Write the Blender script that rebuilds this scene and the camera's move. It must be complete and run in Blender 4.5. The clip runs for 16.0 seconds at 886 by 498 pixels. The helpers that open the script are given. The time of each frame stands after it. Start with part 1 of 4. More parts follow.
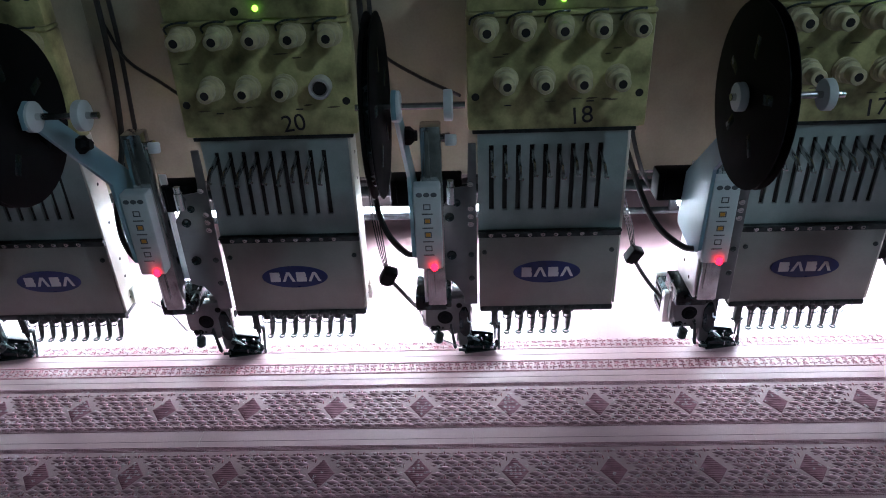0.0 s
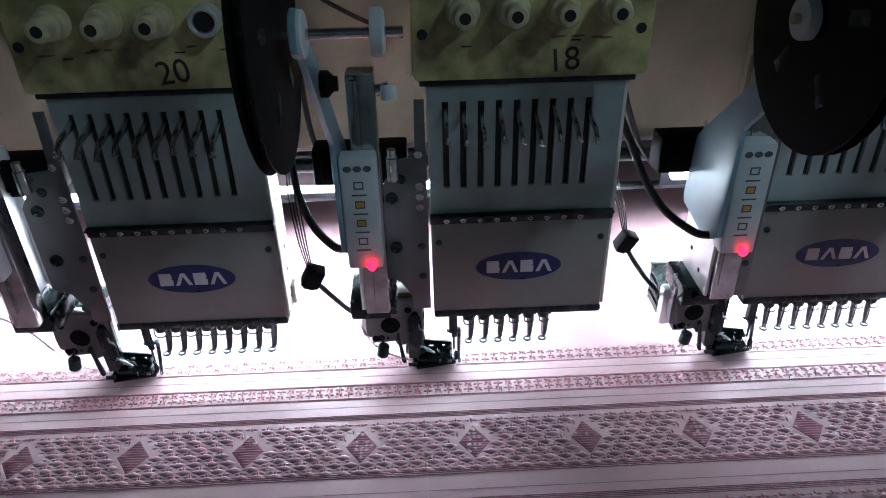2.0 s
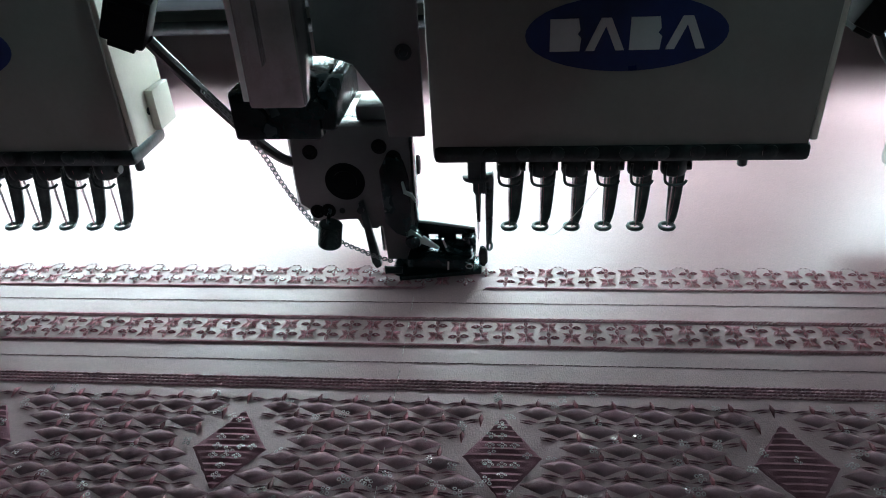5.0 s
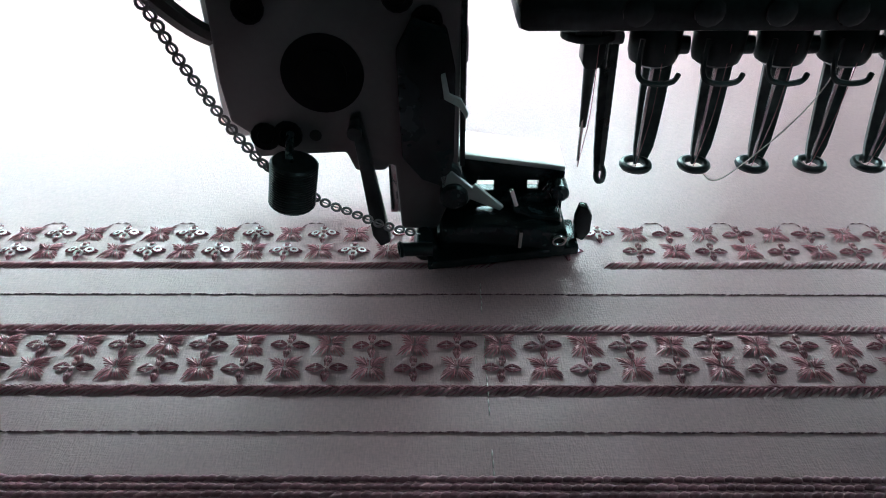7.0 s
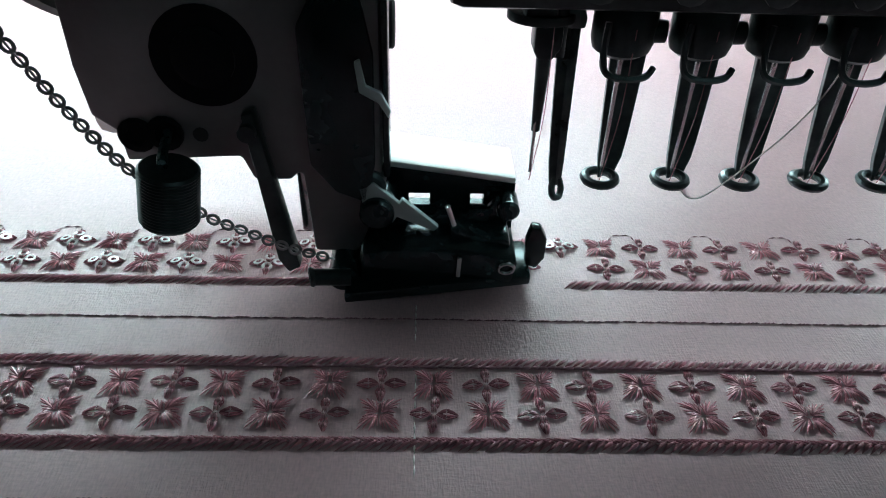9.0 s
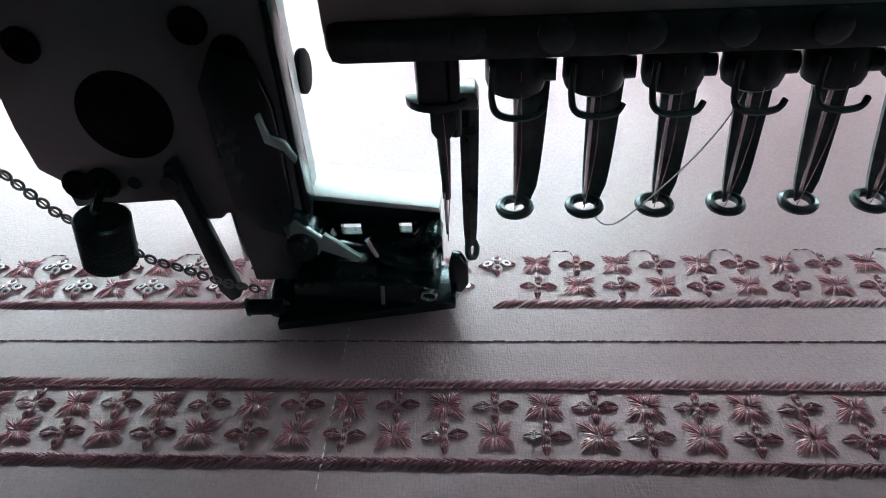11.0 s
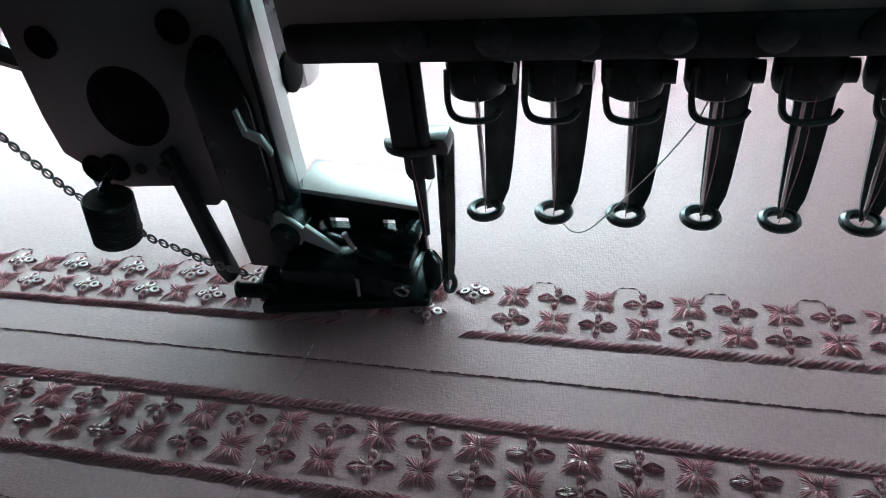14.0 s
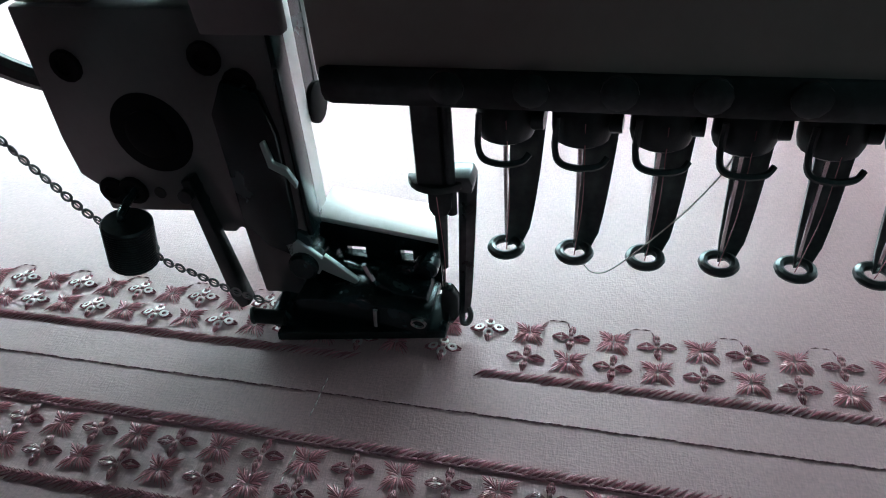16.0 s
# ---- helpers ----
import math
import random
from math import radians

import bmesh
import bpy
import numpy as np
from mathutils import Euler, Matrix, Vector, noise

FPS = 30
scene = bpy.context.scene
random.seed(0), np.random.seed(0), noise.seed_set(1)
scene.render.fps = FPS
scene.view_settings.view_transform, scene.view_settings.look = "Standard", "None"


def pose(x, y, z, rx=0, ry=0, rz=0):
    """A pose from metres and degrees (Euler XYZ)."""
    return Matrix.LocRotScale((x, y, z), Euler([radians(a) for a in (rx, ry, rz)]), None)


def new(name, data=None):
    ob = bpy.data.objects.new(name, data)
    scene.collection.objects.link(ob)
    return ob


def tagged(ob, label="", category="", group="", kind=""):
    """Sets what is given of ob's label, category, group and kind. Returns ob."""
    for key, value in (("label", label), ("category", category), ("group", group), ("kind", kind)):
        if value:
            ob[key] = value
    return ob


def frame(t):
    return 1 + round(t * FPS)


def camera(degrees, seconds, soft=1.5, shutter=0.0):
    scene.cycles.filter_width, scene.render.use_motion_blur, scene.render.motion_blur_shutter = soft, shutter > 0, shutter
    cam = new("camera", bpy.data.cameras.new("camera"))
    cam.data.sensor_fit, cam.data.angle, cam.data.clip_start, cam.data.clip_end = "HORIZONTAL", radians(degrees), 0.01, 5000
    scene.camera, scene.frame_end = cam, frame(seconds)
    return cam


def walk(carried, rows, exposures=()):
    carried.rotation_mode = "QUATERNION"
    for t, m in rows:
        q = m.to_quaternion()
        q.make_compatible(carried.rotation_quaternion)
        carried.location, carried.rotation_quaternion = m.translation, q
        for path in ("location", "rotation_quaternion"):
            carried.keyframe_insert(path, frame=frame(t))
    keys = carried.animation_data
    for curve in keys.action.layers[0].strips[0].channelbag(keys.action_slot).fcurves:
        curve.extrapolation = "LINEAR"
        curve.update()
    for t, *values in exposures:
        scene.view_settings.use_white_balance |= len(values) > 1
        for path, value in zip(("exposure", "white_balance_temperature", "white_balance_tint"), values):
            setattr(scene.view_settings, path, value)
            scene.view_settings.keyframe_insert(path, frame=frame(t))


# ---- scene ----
cam = camera(64.2, 16.0, soft=1.0)
PATH = [
    (0.0, pose(-0.0274, -0.5869, 0.4491, 60.57, 2.01, 1.02)),
    (0.5, pose(-0.0304, -0.5836, 0.4513, 59.93, 3.29, 5.39)),
    (1.0, pose(-0.0404, -0.5922, 0.4483, 61.79, 2.90, 7.72)),
    (1.5, pose(-0.0346, -0.5623, 0.4372, 59.31, 2.50, 2.48)),
    (2.0, pose(-0.0201, -0.4500, 0.3831, 58.54, 1.17, -2.40)),
    (2.5, pose(-0.0009, -0.3337, 0.2702, 60.36, 0.40, 1.27)),
    (3.0, pose(0.0108, -0.3283, 0.2356, 66.68, -0.92, 3.67)),
    (3.5, pose(0.0123, -0.3601, 0.1785, 69.81, -0.37, 2.64)),
    (4.0, pose(0.0106, -0.3528, 0.1519, 67.67, 1.65, 4.19)),
    (4.5, pose(0.0028, -0.3194, 0.1450, 64.50, 1.78, 3.36)),
    (4.7, pose(0.0161, -0.2861, 0.1602, 61.22, 2.75, 5.04)),
    (6.8, pose(-0.0317, -0.1310, 0.0963, 53.43, 0.41, 0.58)),
    (7.0, pose(-0.0281, -0.1270, 0.0931, 53.17, 0.12, -0.24)),
    (7.5, pose(-0.0212, -0.1161, 0.0883, 53.03, -0.70, -0.59)),
    (8.0, pose(-0.0171, -0.1047, 0.0806, 52.07, -2.06, -1.62)),
    (8.5, pose(-0.0169, -0.1018, 0.0813, 52.55, -1.60, -1.42)),
    (9.0, pose(-0.0187, -0.1024, 0.0810, 53.11, -1.70, -1.29)),
    (9.2, pose(-0.0181, -0.1018, 0.0828, 52.92, -1.49, -1.26)),
    (11.3, pose(0.0133, -0.1014, 0.0916, 50.74, 4.92, 4.34)),
    (11.5, pose(0.0173, -0.1050, 0.0909, 50.45, 5.60, 7.06)),
    (12.0, pose(0.0288, -0.1076, 0.0884, 52.31, 5.27, 10.99)),
    (12.5, pose(0.0291, -0.1048, 0.0877, 52.19, 5.41, 12.13)),
    (13.0, pose(0.0329, -0.1045, 0.0881, 52.78, 5.92, 12.83)),
    (13.5, pose(0.0357, -0.1028, 0.0886, 52.56, 6.17, 13.13)),
    (14.0, pose(0.0346, -0.1013, 0.0901, 52.75, 6.14, 12.58)),
    (14.5, pose(0.0359, -0.0978, 0.0926, 53.18, 6.27, 12.20)),
    (15.0, pose(0.0316, -0.1015, 0.0906, 52.97, 5.39, 12.05)),
    (15.5, pose(0.0281, -0.1018, 0.0957, 51.68, 3.75, 12.17)),
    (16.0, pose(0.0271, -0.0996, 0.0968, 52.48, 3.67, 12.26)),
]
EXPOSURE = [(0, 1.4, 6250, 25), (1.8, 1.38, 6250, 25), (2.6, 0.9, 6150, 19), (3.5, 0.55, 6200, 14), (4.5, 0.2, 6300, 7), (7, -0.34, 6280, 1), (9.2, -0.36, 6280, 1), (11.3, -0.4, 6300, 4), (16, -0.42, 6300, 4)]
walk(cam, PATH, EXPOSURE)

# ---------------------------------------------------------------- light
world = bpy.data.worlds.new("world")
scene.world = world
world.use_nodes = True
world.node_tree.nodes["Background"].inputs[0].default_value = (0.55, 0.68, 0.75, 1)
world.node_tree.nodes["Background"].inputs[1].default_value = 0.02
TUBE_POWER = 46.0
ROOM_POWER = 175.0

# ---------------------------------------------------------------- materials
MM = 0.001
PITCH = 0.24275          # from head to head along the machine
HEADS = range(-4, 4)


def mat(name, col, rough=0.5, metal=0.0, vary=0.15, scale=60, bump=0.0, fine=900, spec=0.5, rand=0.0, coat=0.0, dirt=None):
    """A surface with stains at one scale, grain at a finer one, and fine relief."""
    m = bpy.data.materials.new(name)
    m.use_nodes = True
    nt = m.node_tree
    b = nt.nodes["Principled BSDF"]
    b.inputs["Metallic"].default_value = metal
    b.inputs["Specular IOR Level"].default_value = spec
    b.inputs["Coat Weight"].default_value = coat
    tc = nt.nodes.new("ShaderNodeTexCoord")
    big, small = nt.nodes.new("ShaderNodeTexNoise"), nt.nodes.new("ShaderNodeTexNoise")
    for n, s in ((big, scale), (small, fine)):
        n.inputs["Scale"].default_value = s
        n.inputs["Detail"].default_value = 5
        nt.links.new(tc.outputs["Object"], n.inputs["Vector"])
    ramp = nt.nodes.new("ShaderNodeValToRGB")
    dark = dirt or tuple(c * (1 - 2 * vary) for c in col)
    light = tuple(min(1, c * (1 + vary)) for c in col)
    ramp.color_ramp.elements[0].position, ramp.color_ramp.elements[1].position = 0.3, 0.62
    ramp.color_ramp.elements[0].color, ramp.color_ramp.elements[1].color = (*dark, 1), (*light, 1)
    nt.links.new(big.outputs["Fac"], ramp.inputs["Fac"])
    hsv = nt.nodes.new("ShaderNodeHueSaturation")
    nt.links.new(ramp.outputs["Color"], hsv.inputs["Color"])
    val = nt.nodes.new("ShaderNodeMapRange")
    val.inputs["To Min"].default_value, val.inputs["To Max"].default_value = 1 - vary, 1 + vary
    nt.links.new(small.outputs["Fac"], val.inputs["Value"])
    last = val.outputs["Result"]
    if rand:
        info = nt.nodes.new("ShaderNodeNewGeometry")
        mr = nt.nodes.new("ShaderNodeMapRange")
        mr.inputs["To Min"].default_value, mr.inputs["To Max"].default_value = 1 - rand, 1 + rand
        nt.links.new(info.outputs["Random Per Island"], mr.inputs["Value"])
        mul = nt.nodes.new("ShaderNodeMath")
        mul.operation = "MULTIPLY"
        nt.links.new(last, mul.inputs[0])
        nt.links.new(mr.outputs["Result"], mul.inputs[1])
        last = mul.outputs[0]
    nt.links.new(last, hsv.inputs["Value"])
    nt.links.new(hsv.outputs["Color"], b.inputs["Base Color"])
    rr = nt.nodes.new("ShaderNodeMapRange")
    rr.inputs["To Min"].default_value, rr.inputs["To Max"].default_value = max(0.03, rough - 0.1), min(1, rough + 0.12)
    nt.links.new(big.outputs["Fac"], rr.inputs["Value"])
    nt.links.new(rr.outputs["Result"], b.inputs["Roughness"])
    if bump:
        bp = nt.nodes.new("ShaderNodeBump")
        bp.inputs["Strength"].default_value = bump
        bp.inputs["Distance"].default_value = 0.0004
        nt.links.new(small.outputs["Fac"], bp.inputs["Height"])
        nt.links.new(bp.outputs["Normal"], b.inputs["Normal"])
    return m


def glow(name, col, strength):
    m = bpy.data.materials.new(name)
    m.use_nodes = True
    b = m.node_tree.nodes["Principled BSDF"]
    b.inputs["Base Color"].default_value = (*col, 1)
    b.inputs["Emission Color"].default_value = (*col, 1)
    b.inputs["Emission Strength"].default_value = strength
    return m


def cloth_material():
    """Pale satin with a fine weave: two crossed sets of uneven threads."""
    m = mat("satin", (0.575, 0.362, 0.390), 0.44, vary=0.05, scale=9, fine=260, spec=0.9)
    nt = m.node_tree
    b = nt.nodes["Principled BSDF"]
    b.inputs["Sheen Weight"].default_value = 0.1
    b.inputs["Sheen Roughness"].default_value = 0.4
    tc = nt.nodes.new("ShaderNodeTexCoord")
    waves = []
    for stretch in ((3300, 700, 1), (900, 2300, 1)):
        grid = nt.nodes.new("ShaderNodeMapping")
        grid.inputs["Scale"].default_value = stretch
        w = nt.nodes.new("ShaderNodeTexNoise")
        w.inputs["Scale"].default_value = 1.0
        w.inputs["Detail"].default_value = 1.5
        nt.links.new(tc.outputs["Object"], grid.inputs["Vector"])
        nt.links.new(grid.outputs["Vector"], w.inputs["Vector"])
        waves.append(w)
    add = nt.nodes.new("ShaderNodeMath")
    add.operation = "ADD"
    nt.links.new(waves[0].outputs["Fac"], add.inputs[0])
    half = nt.nodes.new("ShaderNodeMath")
    half.operation = "MULTIPLY"
    half.inputs[1].default_value = 0.7
    nt.links.new(waves[1].outputs["Fac"], half.inputs[0])
    nt.links.new(half.outputs[0], add.inputs[1])
    pucker = nt.nodes.new("ShaderNodeTexNoise")
    pucker.inputs["Scale"].default_value = 70
    nt.links.new(tc.outputs["Object"], pucker.inputs["Vector"])
    b1, b2 = nt.nodes.new("ShaderNodeBump"), nt.nodes.new("ShaderNodeBump")
    b1.inputs["Strength"].default_value, b1.inputs["Distance"].default_value = 0.8, 0.00012
    b2.inputs["Strength"].default_value, b2.inputs["Distance"].default_value = 0.25, 0.001
    nt.links.new(add.outputs[0], b1.inputs["Height"])
    nt.links.new(pucker.outputs["Fac"], b2.inputs["Height"])
    nt.links.new(b1.outputs["Normal"], b2.inputs["Normal"])
    nt.links.new(b2.outputs["Normal"], b.inputs["Normal"])
    # shade between the threads put into the colour: gaps darker than crowns
    old = b.inputs["Base Color"].links[0].from_socket
    gaps = nt.nodes.new("ShaderNodeMapRange")
    gaps.inputs["From Min"].default_value, gaps.inputs["From Max"].default_value = 0.5, 1.2
    gaps.inputs["To Min"].default_value, gaps.inputs["To Max"].default_value = 0.84, 1.12
    nt.links.new(add.outputs[0], gaps.inputs["Value"])
    weave = nt.nodes.new("ShaderNodeHueSaturation")
    nt.links.new(old, weave.inputs["Color"])
    nt.links.new(gaps.outputs["Result"], weave.inputs["Value"])
    nt.links.new(weave.outputs["Color"], b.inputs["Base Color"])
    return m


SATIN = cloth_material()
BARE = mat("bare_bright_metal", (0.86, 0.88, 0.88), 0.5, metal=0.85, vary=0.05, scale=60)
PUFF = mat("mauve_fill_thread", (0.47, 0.265, 0.31), 0.4, vary=0.15, scale=150, fine=2500, rand=0.2, bump=0.4)
DIAMOND = mat("dull_red_thread", (0.35, 0.16, 0.20), 0.8, vary=0.15, scale=120, fine=2500, bump=0.3, spec=0.15)
THREAD = mat("mauve_thread", (0.45, 0.168, 0.212), 0.24, coat=0.45, vary=0.2, scale=150, fine=2500, rand=0.4, bump=0.4, spec=0.7)
THREAD_PALE = mat("pale_pink_thread", (0.66, 0.285, 0.335), 0.24, coat=0.45, vary=0.15, scale=150, fine=2500, rand=0.45, bump=0.4, spec=0.7)
KNOT = mat("pale_knot_thread", (0.74, 0.40, 0.44), 0.25, coat=0.8, vary=0.12, scale=150, fine=2500, rand=0.3, bump=0.3, spec=0.7)
THREAD_DARK = mat("dark_mauve_thread", (0.30, 0.15, 0.18), 0.45, vary=0.2, scale=120, fine=2500, rand=0.3, bump=0.3)
ROPE = mat("mauve_rope_thread", (0.55, 0.235, 0.285), 0.26, coat=0.45, vary=0.12, scale=90, fine=2500, rand=0.15, bump=0.4, spec=0.6)
BORDER = mat("maroon_border_thread", (0.42, 0.205, 0.25), 0.4, vary=0.2, scale=120, fine=2500, rand=0.2, bump=0.3)
LATTICE = mat("dusky_lattice_thread", (0.34, 0.155, 0.195), 0.4, vary=0.2, scale=120, fine=2500, rand=0.3, bump=0.3)
for m in (BORDER, LATTICE, PUFF):
    m.node_tree.nodes["Principled BSDF"].inputs["Sheen Weight"].default_value = 0.5
    m.node_tree.nodes["Principled BSDF"].inputs["Sheen Tint"].default_value = (1, 0.62, 0.7, 1)
SEAM = mat("white_basting_thread", (0.85, 0.78, 0.76), 0.5, vary=0.1)
SEQUIN = mat("pearly_sequin", (0.74, 0.64, 0.66), 0.3, metal=0.3, vary=0.1, spec=0.8, coat=0.5)
SEQUIN_RING = mat("clear_grey_sequin", (0.2, 0.2, 0.21), 0.2, vary=0.2, spec=0.6)
CREAM = mat("aged_cream_enamel", (0.50, 0.485, 0.225), 0.45, vary=0.2, scale=34, fine=500, bump=0.15, dirt=(0.12, 0.11, 0.05))
BEIGE = mat("beige_enamel", (0.37, 0.34, 0.25), 0.5, vary=0.12, scale=14, fine=400, bump=0.1)
KNOB = mat("ivory_plastic", (0.62, 0.58, 0.36), 0.4, vary=0.1, scale=90, dirt=(0.38, 0.34, 0.22))
STEEL_PLATE = mat("brushed_grey_plate", (0.37, 0.46, 0.455), 0.42, metal=0.35, vary=0.1, scale=30, fine=700, bump=0.1)
COVER = mat("grey_painted_cover", (0.27, 0.257, 0.245), 0.4, vary=0.07, scale=25, fine=600, bump=0.08)
SIDE_WHITE = mat("white_side_panel", (0.72, 0.70, 0.62), 0.4, vary=0.06, scale=40)
RAIL = mat("dark_oiled_steel", (0.042, 0.055, 0.057), 0.35, metal=0.7, vary=0.3, scale=90, fine=700, bump=0.2)
BLACK = mat("black_anodised_metal", (0.014, 0.03, 0.033), 0.24, metal=0.5, vary=0.3, scale=120, fine=900, spec=0.6)
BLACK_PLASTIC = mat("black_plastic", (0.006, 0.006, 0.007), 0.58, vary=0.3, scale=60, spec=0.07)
RUBBER = mat("black_cable_sheath", (0.02, 0.02, 0.022), 0.45, vary=0.3, scale=80)
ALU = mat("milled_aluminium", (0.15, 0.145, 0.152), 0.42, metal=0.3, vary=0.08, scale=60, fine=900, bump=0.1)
CHROME = mat("polished_steel", (0.55, 0.57, 0.57), 0.16, metal=1.0, vary=0.12, scale=90)
FOOT_STEEL = mat("blackened_foot_steel", (0.13, 0.15, 0.155), 0.3, metal=0.95, vary=0.25, scale=160)
# near-black colour for discs that stand in for the shade inside holes
HOLE_SHADE = mat("painted_hole_shade", (0.012, 0.012, 0.012), 0.7, vary=0.2)
WHITE_BOX = mat("white_plastic", (0.62, 0.68, 0.70), 0.4, vary=0.06, scale=50)
ACRYLIC = mat("pale_blue_acrylic", (0.20, 0.36, 0.43), 0.35, vary=0.06, scale=30, spec=0.6)
GREY_PRINT = mat("grey_print", (0.10, 0.12, 0.14), 0.6, vary=0.1)
ORANGE = mat("orange_print", (0.75, 0.36, 0.06), 0.5, vary=0.1)
NAVY = mat("navy_badge", (0.012, 0.025, 0.13), 0.3, vary=0.15, scale=80, coat=0.3)
BADGE_WHITE = mat("badge_silver_white", (0.62, 0.62, 0.64), 0.4, vary=0.05)
INK = mat("marker_ink", (0.03, 0.025, 0.03), 0.6, vary=0.2)
SMUDGE = mat("oily_smudge", (0.13, 0.11, 0.06), 0.5, vary=0.2)
HOUSING = mat("grey_lamp_housing", (0.1, 0.1, 0.1), 0.5, vary=0.06, scale=20)
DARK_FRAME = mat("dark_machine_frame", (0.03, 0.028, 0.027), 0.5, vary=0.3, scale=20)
BOARD = mat("table_board", (0.5, 0.48, 0.45), 0.5, vary=0.1, scale=12)
PLASTER = mat("room_plaster", (0.2, 0.215, 0.21), 0.8, vary=0.12, scale=3, fine=60, bump=0.2)
CONCRETE = mat("concrete_floor", (0.28, 0.27, 0.25), 0.7, vary=0.2, scale=4, fine=80, bump=0.2)
TUBE_GLOW = glow("lit_tube", (0.78, 0.97, 1.0), TUBE_POWER)
ROOM_GLOW = glow("lit_ceiling_tube", (0.66, 0.95, 1.0), ROOM_POWER)
RED_GLOW = glow("lit_red_led", (1.0, 0.006, 0.014), 6.0)
GREEN_GLOW = glow("lit_green_led", (0.25, 1.0, 0.05), 2.2)

# ---------------------------------------------------------------- mesh helpers (millimetres)
MESHES = {}


def finish(bm, material, name, smooth=False):
    bmesh.ops.scale(bm, vec=(MM, MM, MM), verts=bm.verts)
    me = bpy.data.meshes.new(name)
    bm.normal_update()
    bm.to_mesh(me)
    bm.free()
    me.materials.append(material)
    if smooth:
        me.shade_smooth()
        me.set_sharp_from_angle(angle=radians(38))
    return me


def part(name, build, material, parent, label="", key=None, smooth=True, at=(0, 0, 0)):
    """One mesh object under a thing or a part; alike ones share the mesh by key."""
    key = key or (name, id(build))
    if key not in MESHES:
        bm = bmesh.new()
        build(bm)
        MESHES[key] = finish(bm, material, name, smooth)
    ob = new(name, MESHES[key])
    ob.parent = parent
    ob.location = [c * MM for c in at]
    return tagged(ob, label) if label else ob


def thing(name, at, label, category, group="", kind=""):
    ob = new(name)
    ob.empty_display_size = 0.01
    ob.location = at
    return tagged(ob, label, category, group, kind)


def box(bm, x0, x1, y0, y1, z0, z1, bev=0.0, turn=None):
    made = bmesh.ops.create_cube(bm, size=1, matrix=Matrix.LocRotScale(((x0 + x1) / 2, (y0 + y1) / 2, (z0 + z1) / 2), None, (x1 - x0, y1 - y0, z1 - z0)))
    verts = made["verts"]
    if bev:
        edges = list({e for v in verts for e in v.link_edges})
        out = bmesh.ops.bevel(bm, geom=edges, offset=bev, segments=2, affect="EDGES", profile=0.5)
        verts = list({v for f in out["faces"] for v in f.verts} | {v for v in verts if v.is_valid})
    if turn is not None:
        bmesh.ops.transform(bm, matrix=turn, verts=verts)
    return verts


def rod(bm, a, b, r0, r1=None, seg=14, cap=True):
    a, b = Vector(a), Vector(b)
    d = b - a
    m = Matrix.Translation((a + b) / 2) @ d.to_track_quat("Z", "Y").to_matrix().to_4x4()
    bmesh.ops.create_cone(bm, cap_ends=cap, segments=seg, radius1=r0, radius2=r0 if r1 is None else r1, depth=d.length, matrix=m)


def prism(bm, poly, axis, a0, a1, bev=0.0):
    """A flat outline given in the two other axes, pushed along one axis."""
    def put(u, v, w):
        return {"x": (w, u, v), "y": (u, w, v), "z": (u, v, w)}[axis]
    lo = [bm.verts.new(put(u, v, a0)) for u, v in poly]
    hi = [bm.verts.new(put(u, v, a1)) for u, v in poly]
    n = len(poly)
    faces = [bm.faces.new(lo), bm.faces.new(hi[::-1])]
    for i in range(n):
        faces.append(bm.faces.new((lo[i], hi[i], hi[(i + 1) % n], lo[(i + 1) % n])))
    bmesh.ops.recalc_face_normals(bm, faces=faces)
    if bev:
        bmesh.ops.bevel(bm, geom=list({e for f in faces for e in f.edges}), offset=bev, segments=2, affect="EDGES", profile=0.5)


def ring(bm, c, big, small, axis=(0, 0, 1), seg=22, sub=8, flat=1.0):
    q = Vector(axis).to_track_quat("Z", "Y").to_matrix()
    rows = []
    for i in range(seg):
        a = 2 * math.pi * i / seg
        row = []
        for j in range(sub):
            b = 2 * math.pi * j / sub
            p = Vector(((big + small * math.cos(b)) * math.cos(a), (big + small * math.cos(b)) * math.sin(a), small * flat * math.sin(b)))
            row.append(bm.verts.new(Vector(c) + q @ p))
        rows.append(row)
    for i in range(seg):
        for j in range(sub):
            bm.faces.new((rows[i][j], rows[(i + 1) % seg][j], rows[(i + 1) % seg][(j + 1) % sub], rows[i][(j + 1) % sub]))


def lathe(bm, profile, c, axis=(0, 0, 1), seg=20):
    """Turned shape: (radius, height) pairs about an axis through c."""
    q = Vector(axis).to_track_quat("Z", "Y").to_matrix()
    rows = []
    for r, h in profile:
        rows.append([bm.verts.new(Vector(c) + q @ Vector((r * math.cos(2 * math.pi * i / seg), r * math.sin(2 * math.pi * i / seg), h))) for i in range(seg)])
    for a, b in zip(rows, rows[1:]):
        for i in range(seg):
            bm.faces.new((a[i], a[(i + 1) % seg], b[(i + 1) % seg], b[i]))
    faces = [bm.faces.new(rows[0][::-1]), bm.faces.new(rows[-1])]
    bmesh.ops.recalc_face_normals(bm, faces=faces)


def glide(points, n=8):
    """Smooth line through points (Catmull-Rom)."""
    p = [Vector(q) for q in points]
    p = [2 * p[0] - p[1]] + p + [2 * p[-1] - p[-2]]
    out = []
    for i in range(1, len(p) - 2):
        for k in range(n):
            t = k / n
            a, b, c, d = p[i - 1], p[i], p[i + 1], p[i + 2]
            out.append(0.5 * (2 * b + (c - a) * t + (2 * a - 5 * b + 4 * c - d) * t * t + (3 * b - a - 3 * c + d) * t ** 3))
    return out + [p[-2]]


